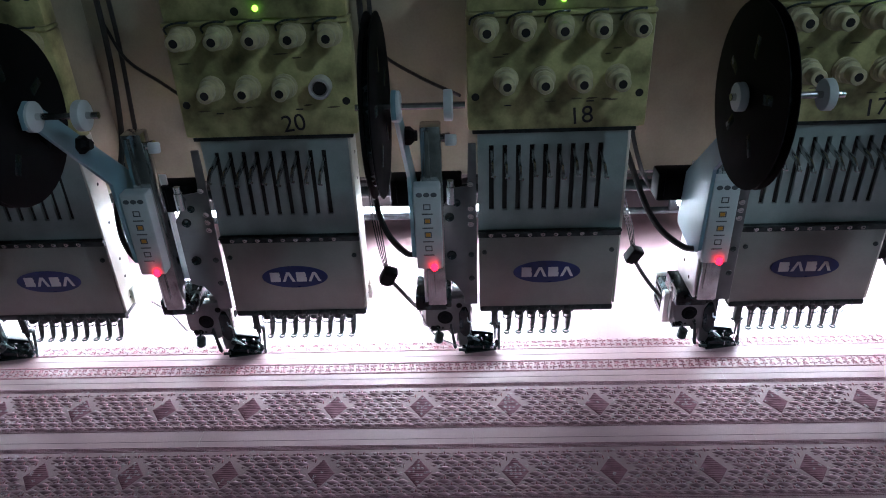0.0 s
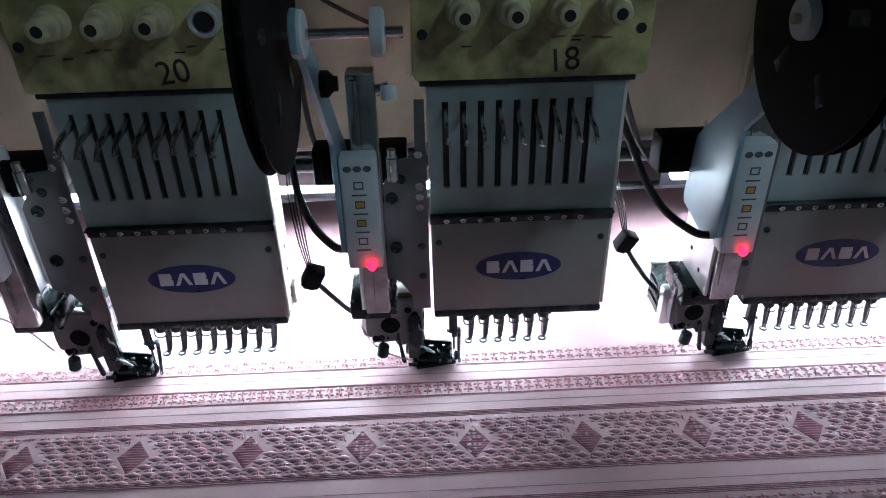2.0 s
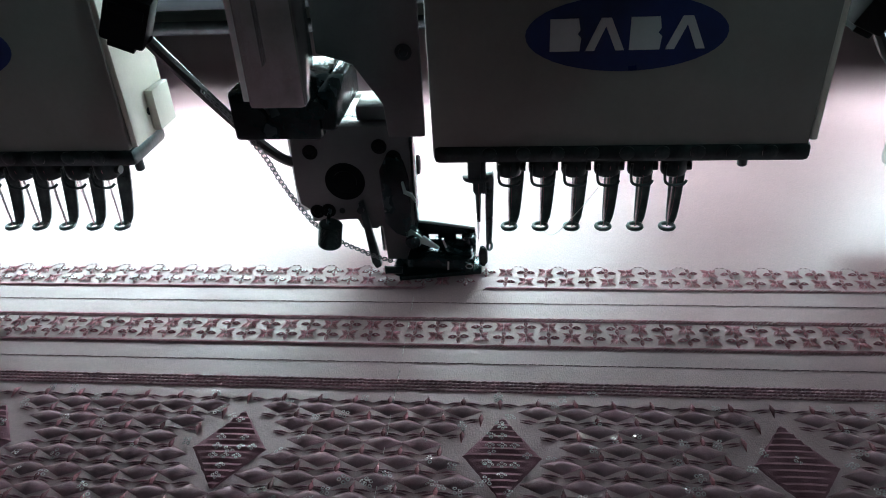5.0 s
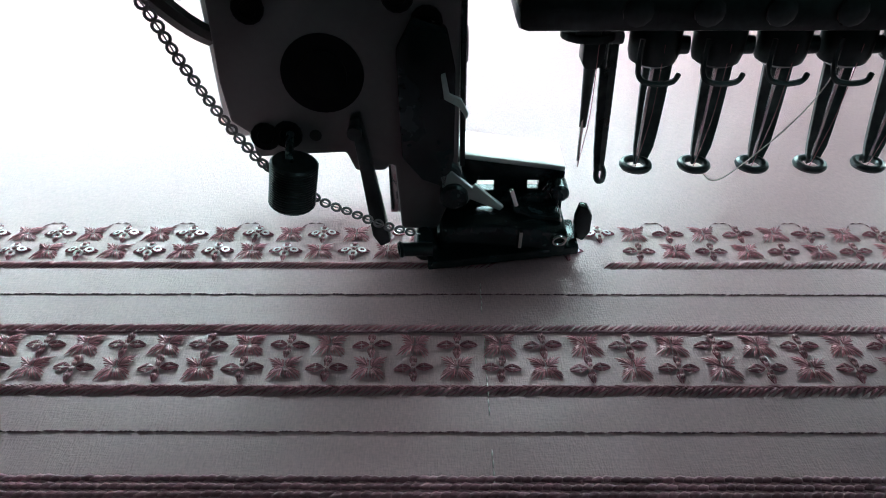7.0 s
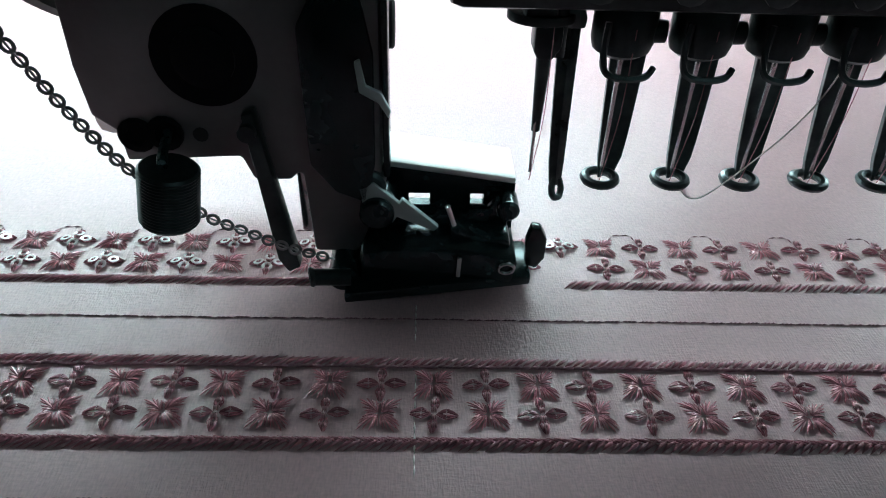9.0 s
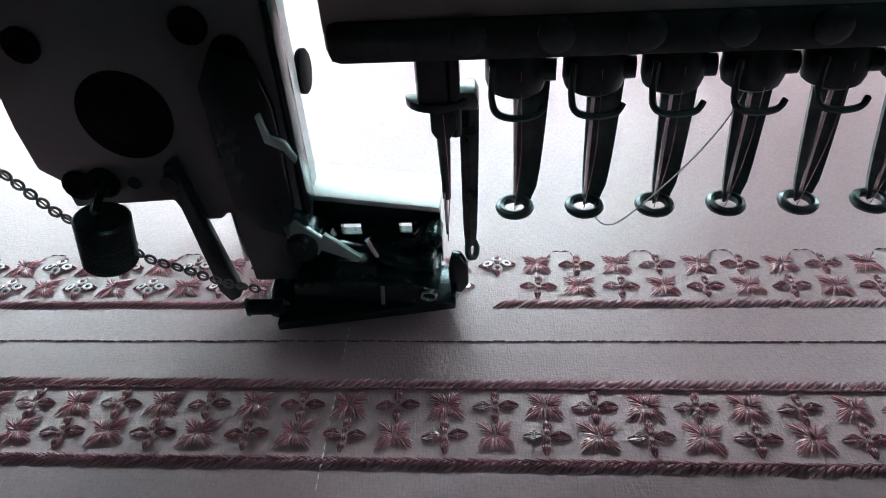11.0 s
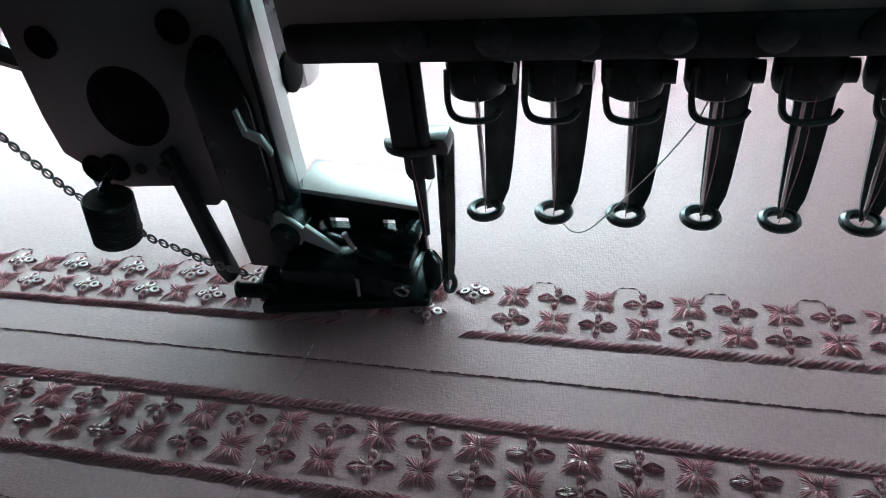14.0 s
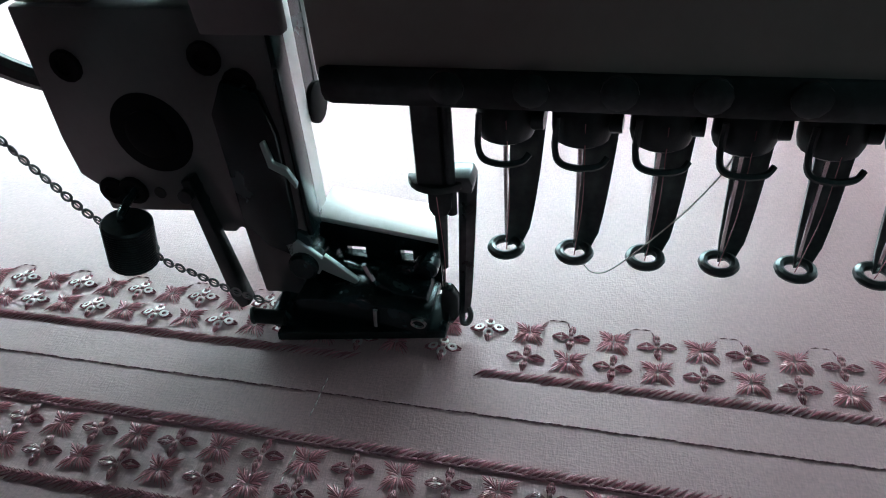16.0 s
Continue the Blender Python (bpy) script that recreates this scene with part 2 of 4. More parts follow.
def hose(bm, points, r, seg=8, n=8):
    line = glide(points, n)
    rows = []
    for i, p in enumerate(line):
        d = (line[min(i + 1, len(line) - 1)] - line[max(i - 1, 0)]).normalized()
        q = d.to_track_quat("Z", "Y").to_matrix()
        rows.append([bm.verts.new(p + q @ Vector((r * math.cos(2 * math.pi * j / seg), r * math.sin(2 * math.pi * j / seg), 0))) for j in range(seg)])
    for a, b in zip(rows, rows[1:]):
        for j in range(seg):
            bm.faces.new((a[j], a[(j + 1) % seg], b[(j + 1) % seg], b[j]))
    bm.faces.new(rows[0][::-1])
    bm.faces.new(rows[-1])


def strand(bm, a, b, r, lift=0.4, seg=5):
    """One stitch: a thread that dives in at both ends and swells between."""
    a, b = Vector(a), Vector(b)
    d = b - a
    side = Vector((-d.y, d.x, 0)).normalized()
    up = Vector((0, 0, 1))
    ends = [bm.verts.new(a), bm.verts.new(b)]
    rows = []
    for f, s in ((0.18, 0.8), (0.5, 1.0), (0.82, 0.8)):
        c = a + d * f + up * lift * math.sin(math.pi * f)
        rows.append([bm.verts.new(c + (side * math.cos(2 * math.pi * j / seg) + up * math.sin(2 * math.pi * j / seg)) * r * s) for j in range(seg)])
    for j in range(seg):
        k = (j + 1) % seg
        bm.faces.new((ends[0], rows[0][k], rows[0][j]))
        bm.faces.new((rows[0][j], rows[0][k], rows[1][k], rows[1][j]))
        bm.faces.new((rows[1][j], rows[1][k], rows[2][k], rows[2][j]))
        bm.faces.new((ends[1], rows[2][j], rows[2][k]))


class Stitches:
    """Many small stitches as one mesh: each a spindle of eight faces, in plain lists."""

    def __init__(self):
        self.v, self.f = [], []

    def add(self, x0, y0, x1, y1, r, lift, z=0.0):
        n = len(self.v)
        dx, dy = x1 - x0, y1 - y0
        k = math.hypot(dx, dy) or 1
        sx, sy = -dy / k * r, dx / k * r
        mx, my = (x0 + x1) / 2, (y0 + y1) / 2
        self.v += [(x0, y0, z), (x1, y1, z), (mx + sx, my + sy, z + lift * 0.55), (mx, my, z + lift + r * 0.5), (mx - sx, my - sy, z + lift * 0.55), (mx, my, z - 0.1)]
        for i in range(4):
            a, b = n + 2 + i, n + 2 + (i + 1) % 4
            self.f += [(n, b, a), (n + 1, a, b)]

    def part(self, name, material, parent, label):
        me = bpy.data.meshes.new(name)
        me.from_pydata([(x * MM, y * MM, z * MM) for x, y, z in self.v], [], self.f)
        me.materials.append(material)
        me.shade_smooth()
        ob = new(name, me)
        ob.parent = parent
        return tagged(ob, label, kind="stuff")


def words(name, text, size, material, parent, at, label, bold=0.0):
    cu = bpy.data.curves.new(name, "FONT")
    cu.body, cu.size, cu.extrude, cu.offset = text, size * MM, 0.00015, bold
    cu.align_x = "CENTER"
    ob = new(name, cu)
    me = bpy.data.meshes.new_from_object(ob.evaluated_get(bpy.context.evaluated_depsgraph_get()))
    bpy.data.objects.remove(ob)
    me.materials.clear()
    me.materials.append(material)
    ob = new(name, me)
    ob.parent = parent
    ob.location = [c * MM for c in at]
    ob.rotation_euler = (radians(90), radians(-6), 0)
    return tagged(ob, label)


# ---------------------------------------------------------------- setting
def slab(name, b, material, label, category="structure", bev=2.0):
    bm = bmesh.new()
    box(bm, *b, bev=bev)
    return tagged(new(name, finish(bm, material, name)), label, category, kind="structure")


slab("floor", (-2600, 2600, -2300, 1700, -800, -750), CONCRETE, "grey worn concrete workshop floor", "floor")
slab("ceiling", (-2600, 2600, -2300, 1700, 1730, 1780), PLASTER, "dim grey plastered workshop ceiling", "ceiling")
slab("wall_north", (-2600, 2600, 1600, 1700, -750, 1730), PLASTER, "dim grey plastered wall behind the machine", "wall")
slab("wall_south", (-2600, 2600, -2300, -2200, -750, 1730), PLASTER, "dim grey plastered wall before the machine", "wall")
slab("wall_east", (2500, 2600, -2200, 1600, -750, 1730), PLASTER, "dim grey plastered end wall", "wall")
slab("wall_west", (-2600, -2500, -2200, 1600, -750, 1730), PLASTER, "dim grey plastered end wall", "wall")


def machine_frame():
    t = thing("machine_frame", (0, 0, 0), "long beige enamelled beam of an embroidery machine", "machine beam", kind="structure")
    part("beam_front", lambda bm: box(bm, -1500, 1500, 100, 125, 150, 620, 3), BEIGE, t, "beige enamelled front of the beam")
    part("beam_body", lambda bm: box(bm, -1500, 1500, 126, 420, 135, 600, 3), DARK_FRAME, t, "dark underside and body of the beam")
    part("shaft", lambda bm: rod(bm, (-1500, 92, 138), (1500, 92, 138), 6), RAIL, t, "dark oiled steel shaft")
    part("guide_rail", lambda bm: rod(bm, (-1500, 215, 46), (1500, 215, 46), 4.5), RAIL, t, "thin dark rail over the cloth")
    part("back_rail", lambda bm: box(bm, -1500, 1500, 300, 330, 60, 132, 2), DARK_FRAME, t, "dark back rail")
    return t


machine_frame()
slab("machine_table", (-1300, 1300, -560, 600, -32, -1.6), BOARD, "pale flat table board under the cloth", "table")


def table_legs():
    for x in (-1150, 0, 1150):
        bm = bmesh.new()
        box(bm, x - 40, x + 40, -400, 500, -750, -32, 4)
        tagged(new("table_stand", finish(bm, DARK_FRAME, "table_stand")), "dark steel stand under the machine table", "table stand", kind="structure")


table_legs()


def lamp(x0, x1):
    t = thing("lamp_tube", ((x0 + x1) / 2 * MM, 0.160, 0.096), "bright white lamp tube in a grey housing under the beam", "lamp", "lamps under the beam")
    h = (x1 - x0) / 2

    def tube(bm):
        prism(bm, [(-9, 0), (-9, -9), (-5, -15), (4, -15), (8, -10), (9, 0)], "x", -h, h)
    part("housing", lambda bm: prism(bm, [(-14, 1), (-14, -2), (-16, -2), (-16, 20), (-12, 27), (12, 27), (16, 20), (16, 1)], "x", -h - 6, h + 6, 0.3), HOUSING, t, "grey sheet housing", key=("housing", h))
    part("back_shield", lambda bm: prism(bm, [(11, 1), (15, 1), (15, -29), (11, -29)], "x", -h - 6, h + 6, 0.4), BLACK_PLASTIC, t, "dark sheet shield behind the tube", key=("shield", h))
    part("tube", tube, TUBE_GLOW, t, "glowing cool white tube", key=("tube", h), smooth=False)


for x0, x1 in ((-890, -520), (-400, 80), (220, 680)):
    lamp(x0, x1)


def ceiling_lamp(at, turn):
    t = thing("ceiling_light", at, "lit fluorescent ceiling light with a grey tray", "ceiling light")
    t.rotation_euler = (0, 0, turn)
    part("tray", lambda bm: box(bm, -140, 140, -60, 60, 20, 60, 4), HOUSING, t, key=("tray",))
    part("tube", lambda bm: rod(bm, (-110, 0, 0), (110, 0, 0), 18, seg=10), ROOM_GLOW, t, "lit fluorescent tube", key=("ctube",))
    for x in (-120, 120):
        part("end_cap", lambda bm: box(bm, -12, 12, -18, 18, -18, 22, 2), WHITE_BOX, t, key=("ccap",), at=(x, 0, 0))


ceiling_lamp((1.2, -1.25, 1.66), radians(-40))

# ---------------------------------------------------------------- embroidered cloth
ROPE_A, ROPE_B, ROPE_C = -7.2, -26.8, -42.4
GAP = (-16.0, 8.0)        # still unsewn stretch of the border at every head, along x


def in_gap(x):
    k = round((x - 4) / (PITCH * 1000))
    return GAP[0] < x - k * PITCH * 1000 < GAP[1]


def sewn_x(i):
    """Place of a motif in the row being sewn; the cloth is drawn a little wider past the middle head."""
    k, n = divmod(i, 32)
    step = PITCH * 1000 / 32
    return k * PITCH * 1000 + (1.6 + n * step * 0.984 if k < 0 else -0.5 + n * 7.88)


def bead(bm, x, y, z, rx, ry, rz):
    bmesh.ops.create_uvsphere(bm, u_segments=8, v_segments=5, radius=1, matrix=Matrix.LocRotScale((x, y, z), None, (rx, ry, rz)))


def petal(bm, a, b, half, rnd):
    """A looped petal: two bowed sides of three threads each, with a gap between."""
    a, b = Vector(a), Vector(b)
    side = Vector((-(b - a).y, (b - a).x, 0)).normalized()
    for s in (-1, 1):
        for w, lift in ((1.0, 0.2), (0.66, 0.34), (0.36, 0.26)):
            m = a.lerp(b, 0.48) + side * (s * half * w + rnd.uniform(-0.07, 0.07)) + Vector((0, 0, lift))
            strand(bm, a, m, 0.155, 0.1)
            strand(bm, m - (b - a) * 0.06, b + side * (s * 0.1), 0.15, 0.1)


def cross_motif(bm):
    rnd = random.Random(3)
    for s in (-1, 1):
        petal(bm, (s * 0.35, 0, 0.15), (s * 3.5, s * 0.1, 0.02), 0.95, rnd)
        petal(bm, (0, s * 0.35, 0.15), (s * 0.05, s * 3.0, 0.02), 0.7, rnd)


def butterfly_motif(bm):
    rnd = random.Random(5)
    for sx in (-1, 1):
        for sy in (-1, 1):
            n = 9
            for i in range(n):
                f = i / (n - 1)
                a = radians(6 + 78 * f)
                near = 1 - abs(2 * f - 1.05)
                r = 2.0 + 2.1 * max(0.0, near) ** 1.3 + rnd.uniform(-0.2, 0.2)
                b = a + rnd.uniform(-0.05, 0.05)
                strand(bm, (sx * rnd.uniform(0.1, 0.4), sy * rnd.uniform(0.08, 0.3), 0.22), (sx * r * math.cos(b), sy * r * math.sin(b) * 0.92, 0.03), 0.16, 0.32 + rnd.uniform(-0.12, 0.16))


def sequin_disc(bm):
    for x, y, tx, ty in ((0, 1.35, 0.1, 0.25), (0, -1.25, 0.1, -0.2), (1.75, 0.05, 0.25, 0.1), (-1.75, 0.0, -0.2, 0.15)):
        ring(bm, (x, y, 0.62), 0.66, 0.27, (tx, ty, 1), 14, 6, 0.3)


def diamond_patch(bm):
    """Satin-stitched lozenge: one sheet of ridges, each a laid thread."""
    rnd = random.Random(8)
    rows = []
    n = 26
    for i in range(n + 1):
        y = -15 + 30 * i / n
        w = 11.2 * (1 - abs(y) / 15.2) + rnd.uniform(0, 0.3)
        z = 0.8 if i % 2 else 0.3
        rows.append([bm.verts.new((x * w, y, zz)) for x, zz in ((-1, 0.0), (-0.86, z), (-0.3, z + 0.2), (0.3, z + 0.2), (0.86, z), (1, 0.0))])
    for p, q in zip(rows, rows[1:]):
        for j in range(5):
            bm.faces.new((p[j], p[j + 1], q[j + 1], q[j]))


def build_cloth():
    t = thing("embroidered_cloth", (0, 0, 0), "pale pink satin cloth with mauve embroidered bands and sequins", "cloth")
    part("satin_sheet", lambda bm: box(bm, -1250, 1250, -430, 420, -1.5, 0), SATIN, t, "pale pink woven satin", smooth=False)
    rnd = random.Random(1)
    rope, dark, line, seam, puff, tick, border = (Stitches() for _ in range(7))
    knots = Stitches()

    def roped(y, x0, x1, step=1.25, r=0.34, target=rope, slant=2.3, length=3.1, lift=0.5):
        x = x0
        while x < x1:
            j = rnd.uniform(-0.12, 0.12)
            target.add(x - length / 2, y - 0.55 * slant + j, x + length / 2, y + 0.55 * slant + j, r, lift + rnd.uniform(-0.12, 0.12))
            x += step * rnd.uniform(0.85, 1.15)

    L, R = -760, 700
    for k in range(-4, 4):
        a = k * PITCH * 1000
        roped(ROPE_A, a + GAP[1], a + PITCH * 1000 + GAP[0])
    roped(ROPE_B, L, R)
    roped(ROPE_B - 1.0, L, R, step=1.3, r=0.42, slant=0.3, lift=0.4, target=border)
    roped(ROPE_C, L, R)
    roped(ROPE_C + 0.6, L, R, step=0.85, r=0.24, slant=-1.2, lift=0.45)
    # running stitches
    for y in (-16.9, -51.4, -133.0):
        x = L
        while x < R:
            d = 3.1 * rnd.uniform(0.9, 1.1)
            j = y + rnd.uniform(-0.1, 0.1)
            for u, v in ((0.0, 0.55), (0.22, 0.78), (0.45, 1.0)):
                line.add(x + d * u, j, x + d * v, j, 0.19, 0.28)
            x += d * 0.97
    # broad borders and fish-scale lattice of the two diamond bands
    for cy in (-91.5, -171.5):
        for y, r in ((31.2, 0.7), (29.8, 0.7), (28.4, 0.7), (26.9, 0.6), (-23.0, 0.6), (-24.8, 0.7), (-26.2, 0.7), (-27.8, 0.7)):
            roped(cy + y, L, R, step=1.5, r=r, target=border, slant=0.5, length=3.6, lift=0.3)
        x = L
        while x < R:
            dark.add(x, cy - 29.5, x + 0.3, cy - 28.6, 0.3, 0.5)
            x += 2.4
        rows = 7
        for i in range(rows):
            y = cy + 21.5 - i * 6.9
            x = L + (5.78 if i % 2 else 0)
            while x < R:
                kx = x - 15.2
                dx = kx - round(kx / 80.9) * 80.9
                def clear(u, v):
                    return abs(dx + u) / 18.5 + abs(y + v - cy) / 20.5 > 1
                j = rnd.uniform(-0.25, 0.25)
                for s in (-1, 1):
                    if clear(s * 3.2, -1):
                        dark.add(x, y + 0.3 + j, x + s * 5.9, y - 0.7 + j, 0.45, 0.5)
                        dark.add(x, y - 0.5 + j, x + s * 4.4, y - 1.5 + j, 0.3, 0.5)
                if clear(0, -3.2):
                    puff.add(x - 6.2, y - 3.4, x + 6.2, y - 3.4, 3.1, 0.05)
                if clear(0, 0):
                    tick.add(x + j, y - 3.0, x + rnd.uniform(-0.5, 0.5), y + 2.8, 0.75, 1.3)
                x += 11.56
    # basting line at the join of two repeats
    for k in range(-3, 3):
        x = k * PITCH * 1000 - 19.8
        y = -13
        while y > -200:
            for q in range(5):
                lean = x + (-13 - y) * 0.008 + rnd.uniform(-0.07, 0.07)
                seam.add(lean, y - q * 1.8, lean + rnd.uniform(-0.07, 0.07), y - q * 1.8 - 2.3, 0.17, 0.3)
            y -= 9.5 if rnd.random() < 0.75 else 16
    rope.part("rope_stitching", ROPE, t, "slanted mauve rope stitches")
    tick.part("bar_stitching", THREAD_PALE, t, "short raised pink bar stitches")
    puff.part("scale_stitching", PUFF, t, "mauve scale-shaped fill stitches")
    dark.part("lattice_stitching", LATTICE, t, "dusky mauve lattice stitches")
    border.part("border_stitching", BORDER, t, "broad maroon border stitches")
    seam.part("basting_thread", SEAM, t, "loose white basting thread")

    # motifs: singly where the camera comes near, joined beyond
    builders = {"cross_motif": (cross_motif, THREAD), "butterfly_motif": (butterfly_motif, THREAD_PALE)}
    far = {}
    near = (-160, 150)
    step = PITCH * 1000 / 32
    discs = []
    for row, y in enumerate((4.0, -2.4, -31.4, -37.2)):
        for i in range(-98, 92):
            x = i * step + 4.8
            if x > -42:
                x = -42 + (x + 42) * 1.045
            if row < 2 and i % 32 > 29 and i >= 0:
                continue
            if row < 2:
                # each head sews its own run, a little shorter than the pitch
                x = sewn_x(i)
            if row < 2 and (row or i % 32 != 1) and -1 < x - 4 - round((x - 4) / (PITCH * 1000)) * PITCH * 1000 < 6:
                continue
            kind = "cross_motif" if (i + row + (row > 1)) % 2 else "butterfly_motif"
            size = 1.05 if row < 2 else 1.06
            m = Matrix.LocRotScale((x * MM, y * MM, 0), Euler((0, 0, rnd.uniform(-0.09, 0.09))), (size * rnd.uniform(0.97, 1.06), size * rnd.uniform(1.02, 1.12), 1.0))
            if kind == "cross_motif":
                for dy in (-2.05, -0.7, 0.65, 2.0):
                    for dx in (-0.3, 0.0, 0.3):
                        knots.add(x + dx, y + (dy - 0.66) * size, x + dx * 0.8 + rnd.uniform(-0.1, 0.1), y + (dy + 0.66) * size, 0.24, 0.42, 0.4)
            if near[0] < x < near[1]:
                ob = part(kind, builders[kind][0], builders[kind][1], t, key=(kind,))
                ob.matrix_basis = m
            else:
                far.setdefault(kind, []).append(m)
            if kind == "cross_motif" and row < 2 and x < 12:
                discs.append(m)
    for kind, ms in far.items():
        me = MESHES[(kind,)]
        co = np.array([v.co for v in me.vertices])
        n = len(co)
        polys = [tuple(p.vertices) for p in me.polygons]
        v, f = [], []
        for j, m in enumerate(ms):
            mm = np.array(m)
            v += (co @ mm[:3, :3].T + mm[:3, 3]).tolist()
            f += [tuple(q + j * n for q in p) for p in polys]
        big = bpy.data.meshes.new(kind)
        big.from_pydata(v, [], f)
        big.materials.append(builders[kind][1])
        big.shade_smooth()
        ob = new(kind, big)
        ob.parent = t
        tagged(ob, "further motifs of the same rows", kind="stuff")
    # sequins: rings held on the cross motifs and loose glints on the bands
    bm = bmesh.new()
    sequin_disc(bm)
    one = finish(bm, SEQUIN, "sequin")
    co = np.array([q.co for q in one.vertices])
    polys = [tuple(p.vertices) for p in one.polygons]
    places = list(discs)
    for cy in (-91.5, -171.5):
        for _ in range(420):
            x, y = rnd.uniform(L, R), cy + rnd.uniform(-22, 27)
            places.append(Matrix.LocRotScale((x * MM, y * MM, 0.0004), Euler((rnd.uniform(-0.35, 0.35), rnd.uniform(-0.35, 0.35), rnd.uniform(0, 3))), (0.7, 0.7, 0.7)))
    # rows of sequins on some of the diamonds
    for cy in (-91.5, -171.5):
        for i in range(-9, 9):
            if rnd.random() < 0.45 or i in (-1, 0):
                for r in range(-3, 4):
                    for c in range(-2, 3):
                        if abs(c) * 3.6 / 9 + abs(r) * 3.6 / 12 < 1 and rnd.random() < 0.7:
                            places.append(Matrix.LocRotScale(((15.2 + 80.9 * i + c * 3.6) * MM, (cy + r * 3.6) * MM, 0.0008), Euler((rnd.uniform(-0.2, 0.2), rnd.uniform(-0.2, 0.2), 0)), (0.55, 0.55, 0.6)))
    v, f = [], []
    for j, m in enumerate(places):
        mm = np.array(m)
        v += (co @ mm[:3, :3].T + mm[:3, 3]).tolist()
        f += [tuple(q + j * len(co) for q in p) for p in polys]
    me = bpy.data.meshes.new("sequin")
    me.from_pydata(v, [], f)
    me.materials.append(SEQUIN)
    ob = new("sequin", me)
    ob.parent = t
    tagged(ob, "small pearly sequins sewn on the motifs", kind="stuff")
    for cy in (-91.5, -171.5):
        for i in range(-9, 9):
            part("diamond_patch", diamond_patch, DIAMOND, t, "dark red satin-stitched diamond", key=("diamond",), at=(15.2 + 80.9 * i, cy, 0))
    # little travelling stitches above the row being sewn
    for i in range(-98, 92):
        x = sewn_x(i)
        if i % 2 == 0 and (i < 0 or i % 32 < 29) and not in_gap(x) and not in_gap(x + 7):
            for a, b in (((1.9, 6.0), (3.3, 8.2)), ((3.3, 8.2), (5.0, 8.4)), ((5.0, 8.4), (6.9, 8.3)), ((6.9, 8.3), (7.4, 6.6))):
                line.add(x + a[0], a[1], x + b[0], b[1], 0.17, 0.25)
    knots.part("knot_stitching", KNOT, t, "pale pink raised knots along the cross motifs")
    line.part("running_stitches", THREAD_DARK, t, "thin dark running stitches")
    return t


cloth = build_cloth()


# ---------------------------------------------------------------- embroidery heads
def foot_shape(bm):
    """Ring foot on a leaning blade, with its needle clamp above."""
    ring(bm, (0, 0, 19.6), 2.55, 0.85, (0, 0.0, 1), 24, 8, 0.9)
    rows = []
    for i in range(9):
        f = i / 8
        x, y, z, w = 1.2 + 1.9 * f ** 0.5, 1.9 + 6.3 * f ** 0.75, 18.9 + 26.1 * f, 1.2 + 1.9 * f ** 0.4
        rows.append([bm.verts.new(q) for q in ((x - w, y - 0.7, z), (x, y - 0.1, z), (x + w, y - 0.5, z), (x + w, y + 0.4, z), (x, y + 0.8, z), (x - w, y + 0.2, z))])
    for p, q in zip(rows, rows[1:]):
        for j in range(6):
            bm.faces.new((p[j], p[(j + 1) % 6], q[(j + 1) % 6], q[j]))
    bm.faces.new(rows[0][::-1])
    bm.faces.new(rows[-1])


def sewing_foot_shape(bm):
    """Foot of the working needle: a leaning blade with a rib, a small looped toe and a bracket on top."""
    rows = []
    for i in range(9):
        f = i / 8
        x, y, z, w = 4.1 + 0.4 * f, -1.4 + 6.8 * f ** 0.8, 19.4 + 26.2 * f, 0.95 + 0.75 * f ** 0.5
        rows.append([bm.verts.new(q) for q in ((x - w, y - 0.4, z), (x, y - 1.0, z), (x + w, y - 0.4, z), (x + w, y + 0.5, z), (x, y + 0.7, z), (x - w, y + 0.5, z))])
    for p, q in zip(rows, rows[1:]):
        for j in range(6):
            bm.faces.new((p[j], p[(j + 1) % 6], q[(j + 1) % 6], q[j]))
    bm.faces.new(rows[0][::-1])
    bm.faces.new(rows[-1])
    hose(bm, [(4.0, -1.3, 20.4), (3.6, -2.0, 18.6), (3.9, -2.9, 17.5), (4.8, -2.6, 17.4), (5.2, -1.8, 18.6), (4.7, -1.3, 20.2)], 0.6, 7, 5)
    prism(bm, [(1.8, 44.6), (6.0, 44.6), (6.2, 46.2), (5.6, 47.8), (1.8, 47.8)], "y", 1.0, 6.4, 0.4)


def needle_bar_shape(bm):
    """Flat-sided bar with a bright rod along it, a half-round ledge and the slimmer needle holder below."""
    prism(bm, [(-3.6, 0.4), (-3.2, -0.4), (1.2, -0.4), (1.6, 0.4), (1.6, 4.2), (-3.6, 4.2)], "z", 46.2, 88)
    rod(bm, (2.3, 0.8, 40.5), (2.3, 0.8, 88), 1.0, seg=12)
    prism(bm, [(5.4 * math.cos(math.pi * i / 10) - 0.4, 3.2 - 4.6 * math.sin(math.pi * i / 10)) for i in range(11)], "z", 45.4, 46.9, 0.3)
    prism(bm, [(-1.7, 45.4), (2.6, 45.4), (2.6, 42.2), (1.4, 40.2), (-0.9, 40.2), (-1.7, 41.6)], "y", -0.4, 3.6, 0.4)
    rod(bm, (0.2, 0.9, 40.4), (0.2, 0.7, 28), 1.2, 0.7, 10)


def clamp_shape(bm):
    lathe(bm, ((3.2, 40.8), (4.4, 41.6), (4.8, 43), (4.8, 47.5), (4.0, 49), (3.0, 56)), (0, 2.0, 0), seg=18)
    rod(bm, (3.5, 1.5, 44.5), (6.2, 1.2, 44.5), 1.9, 1.7, 12)


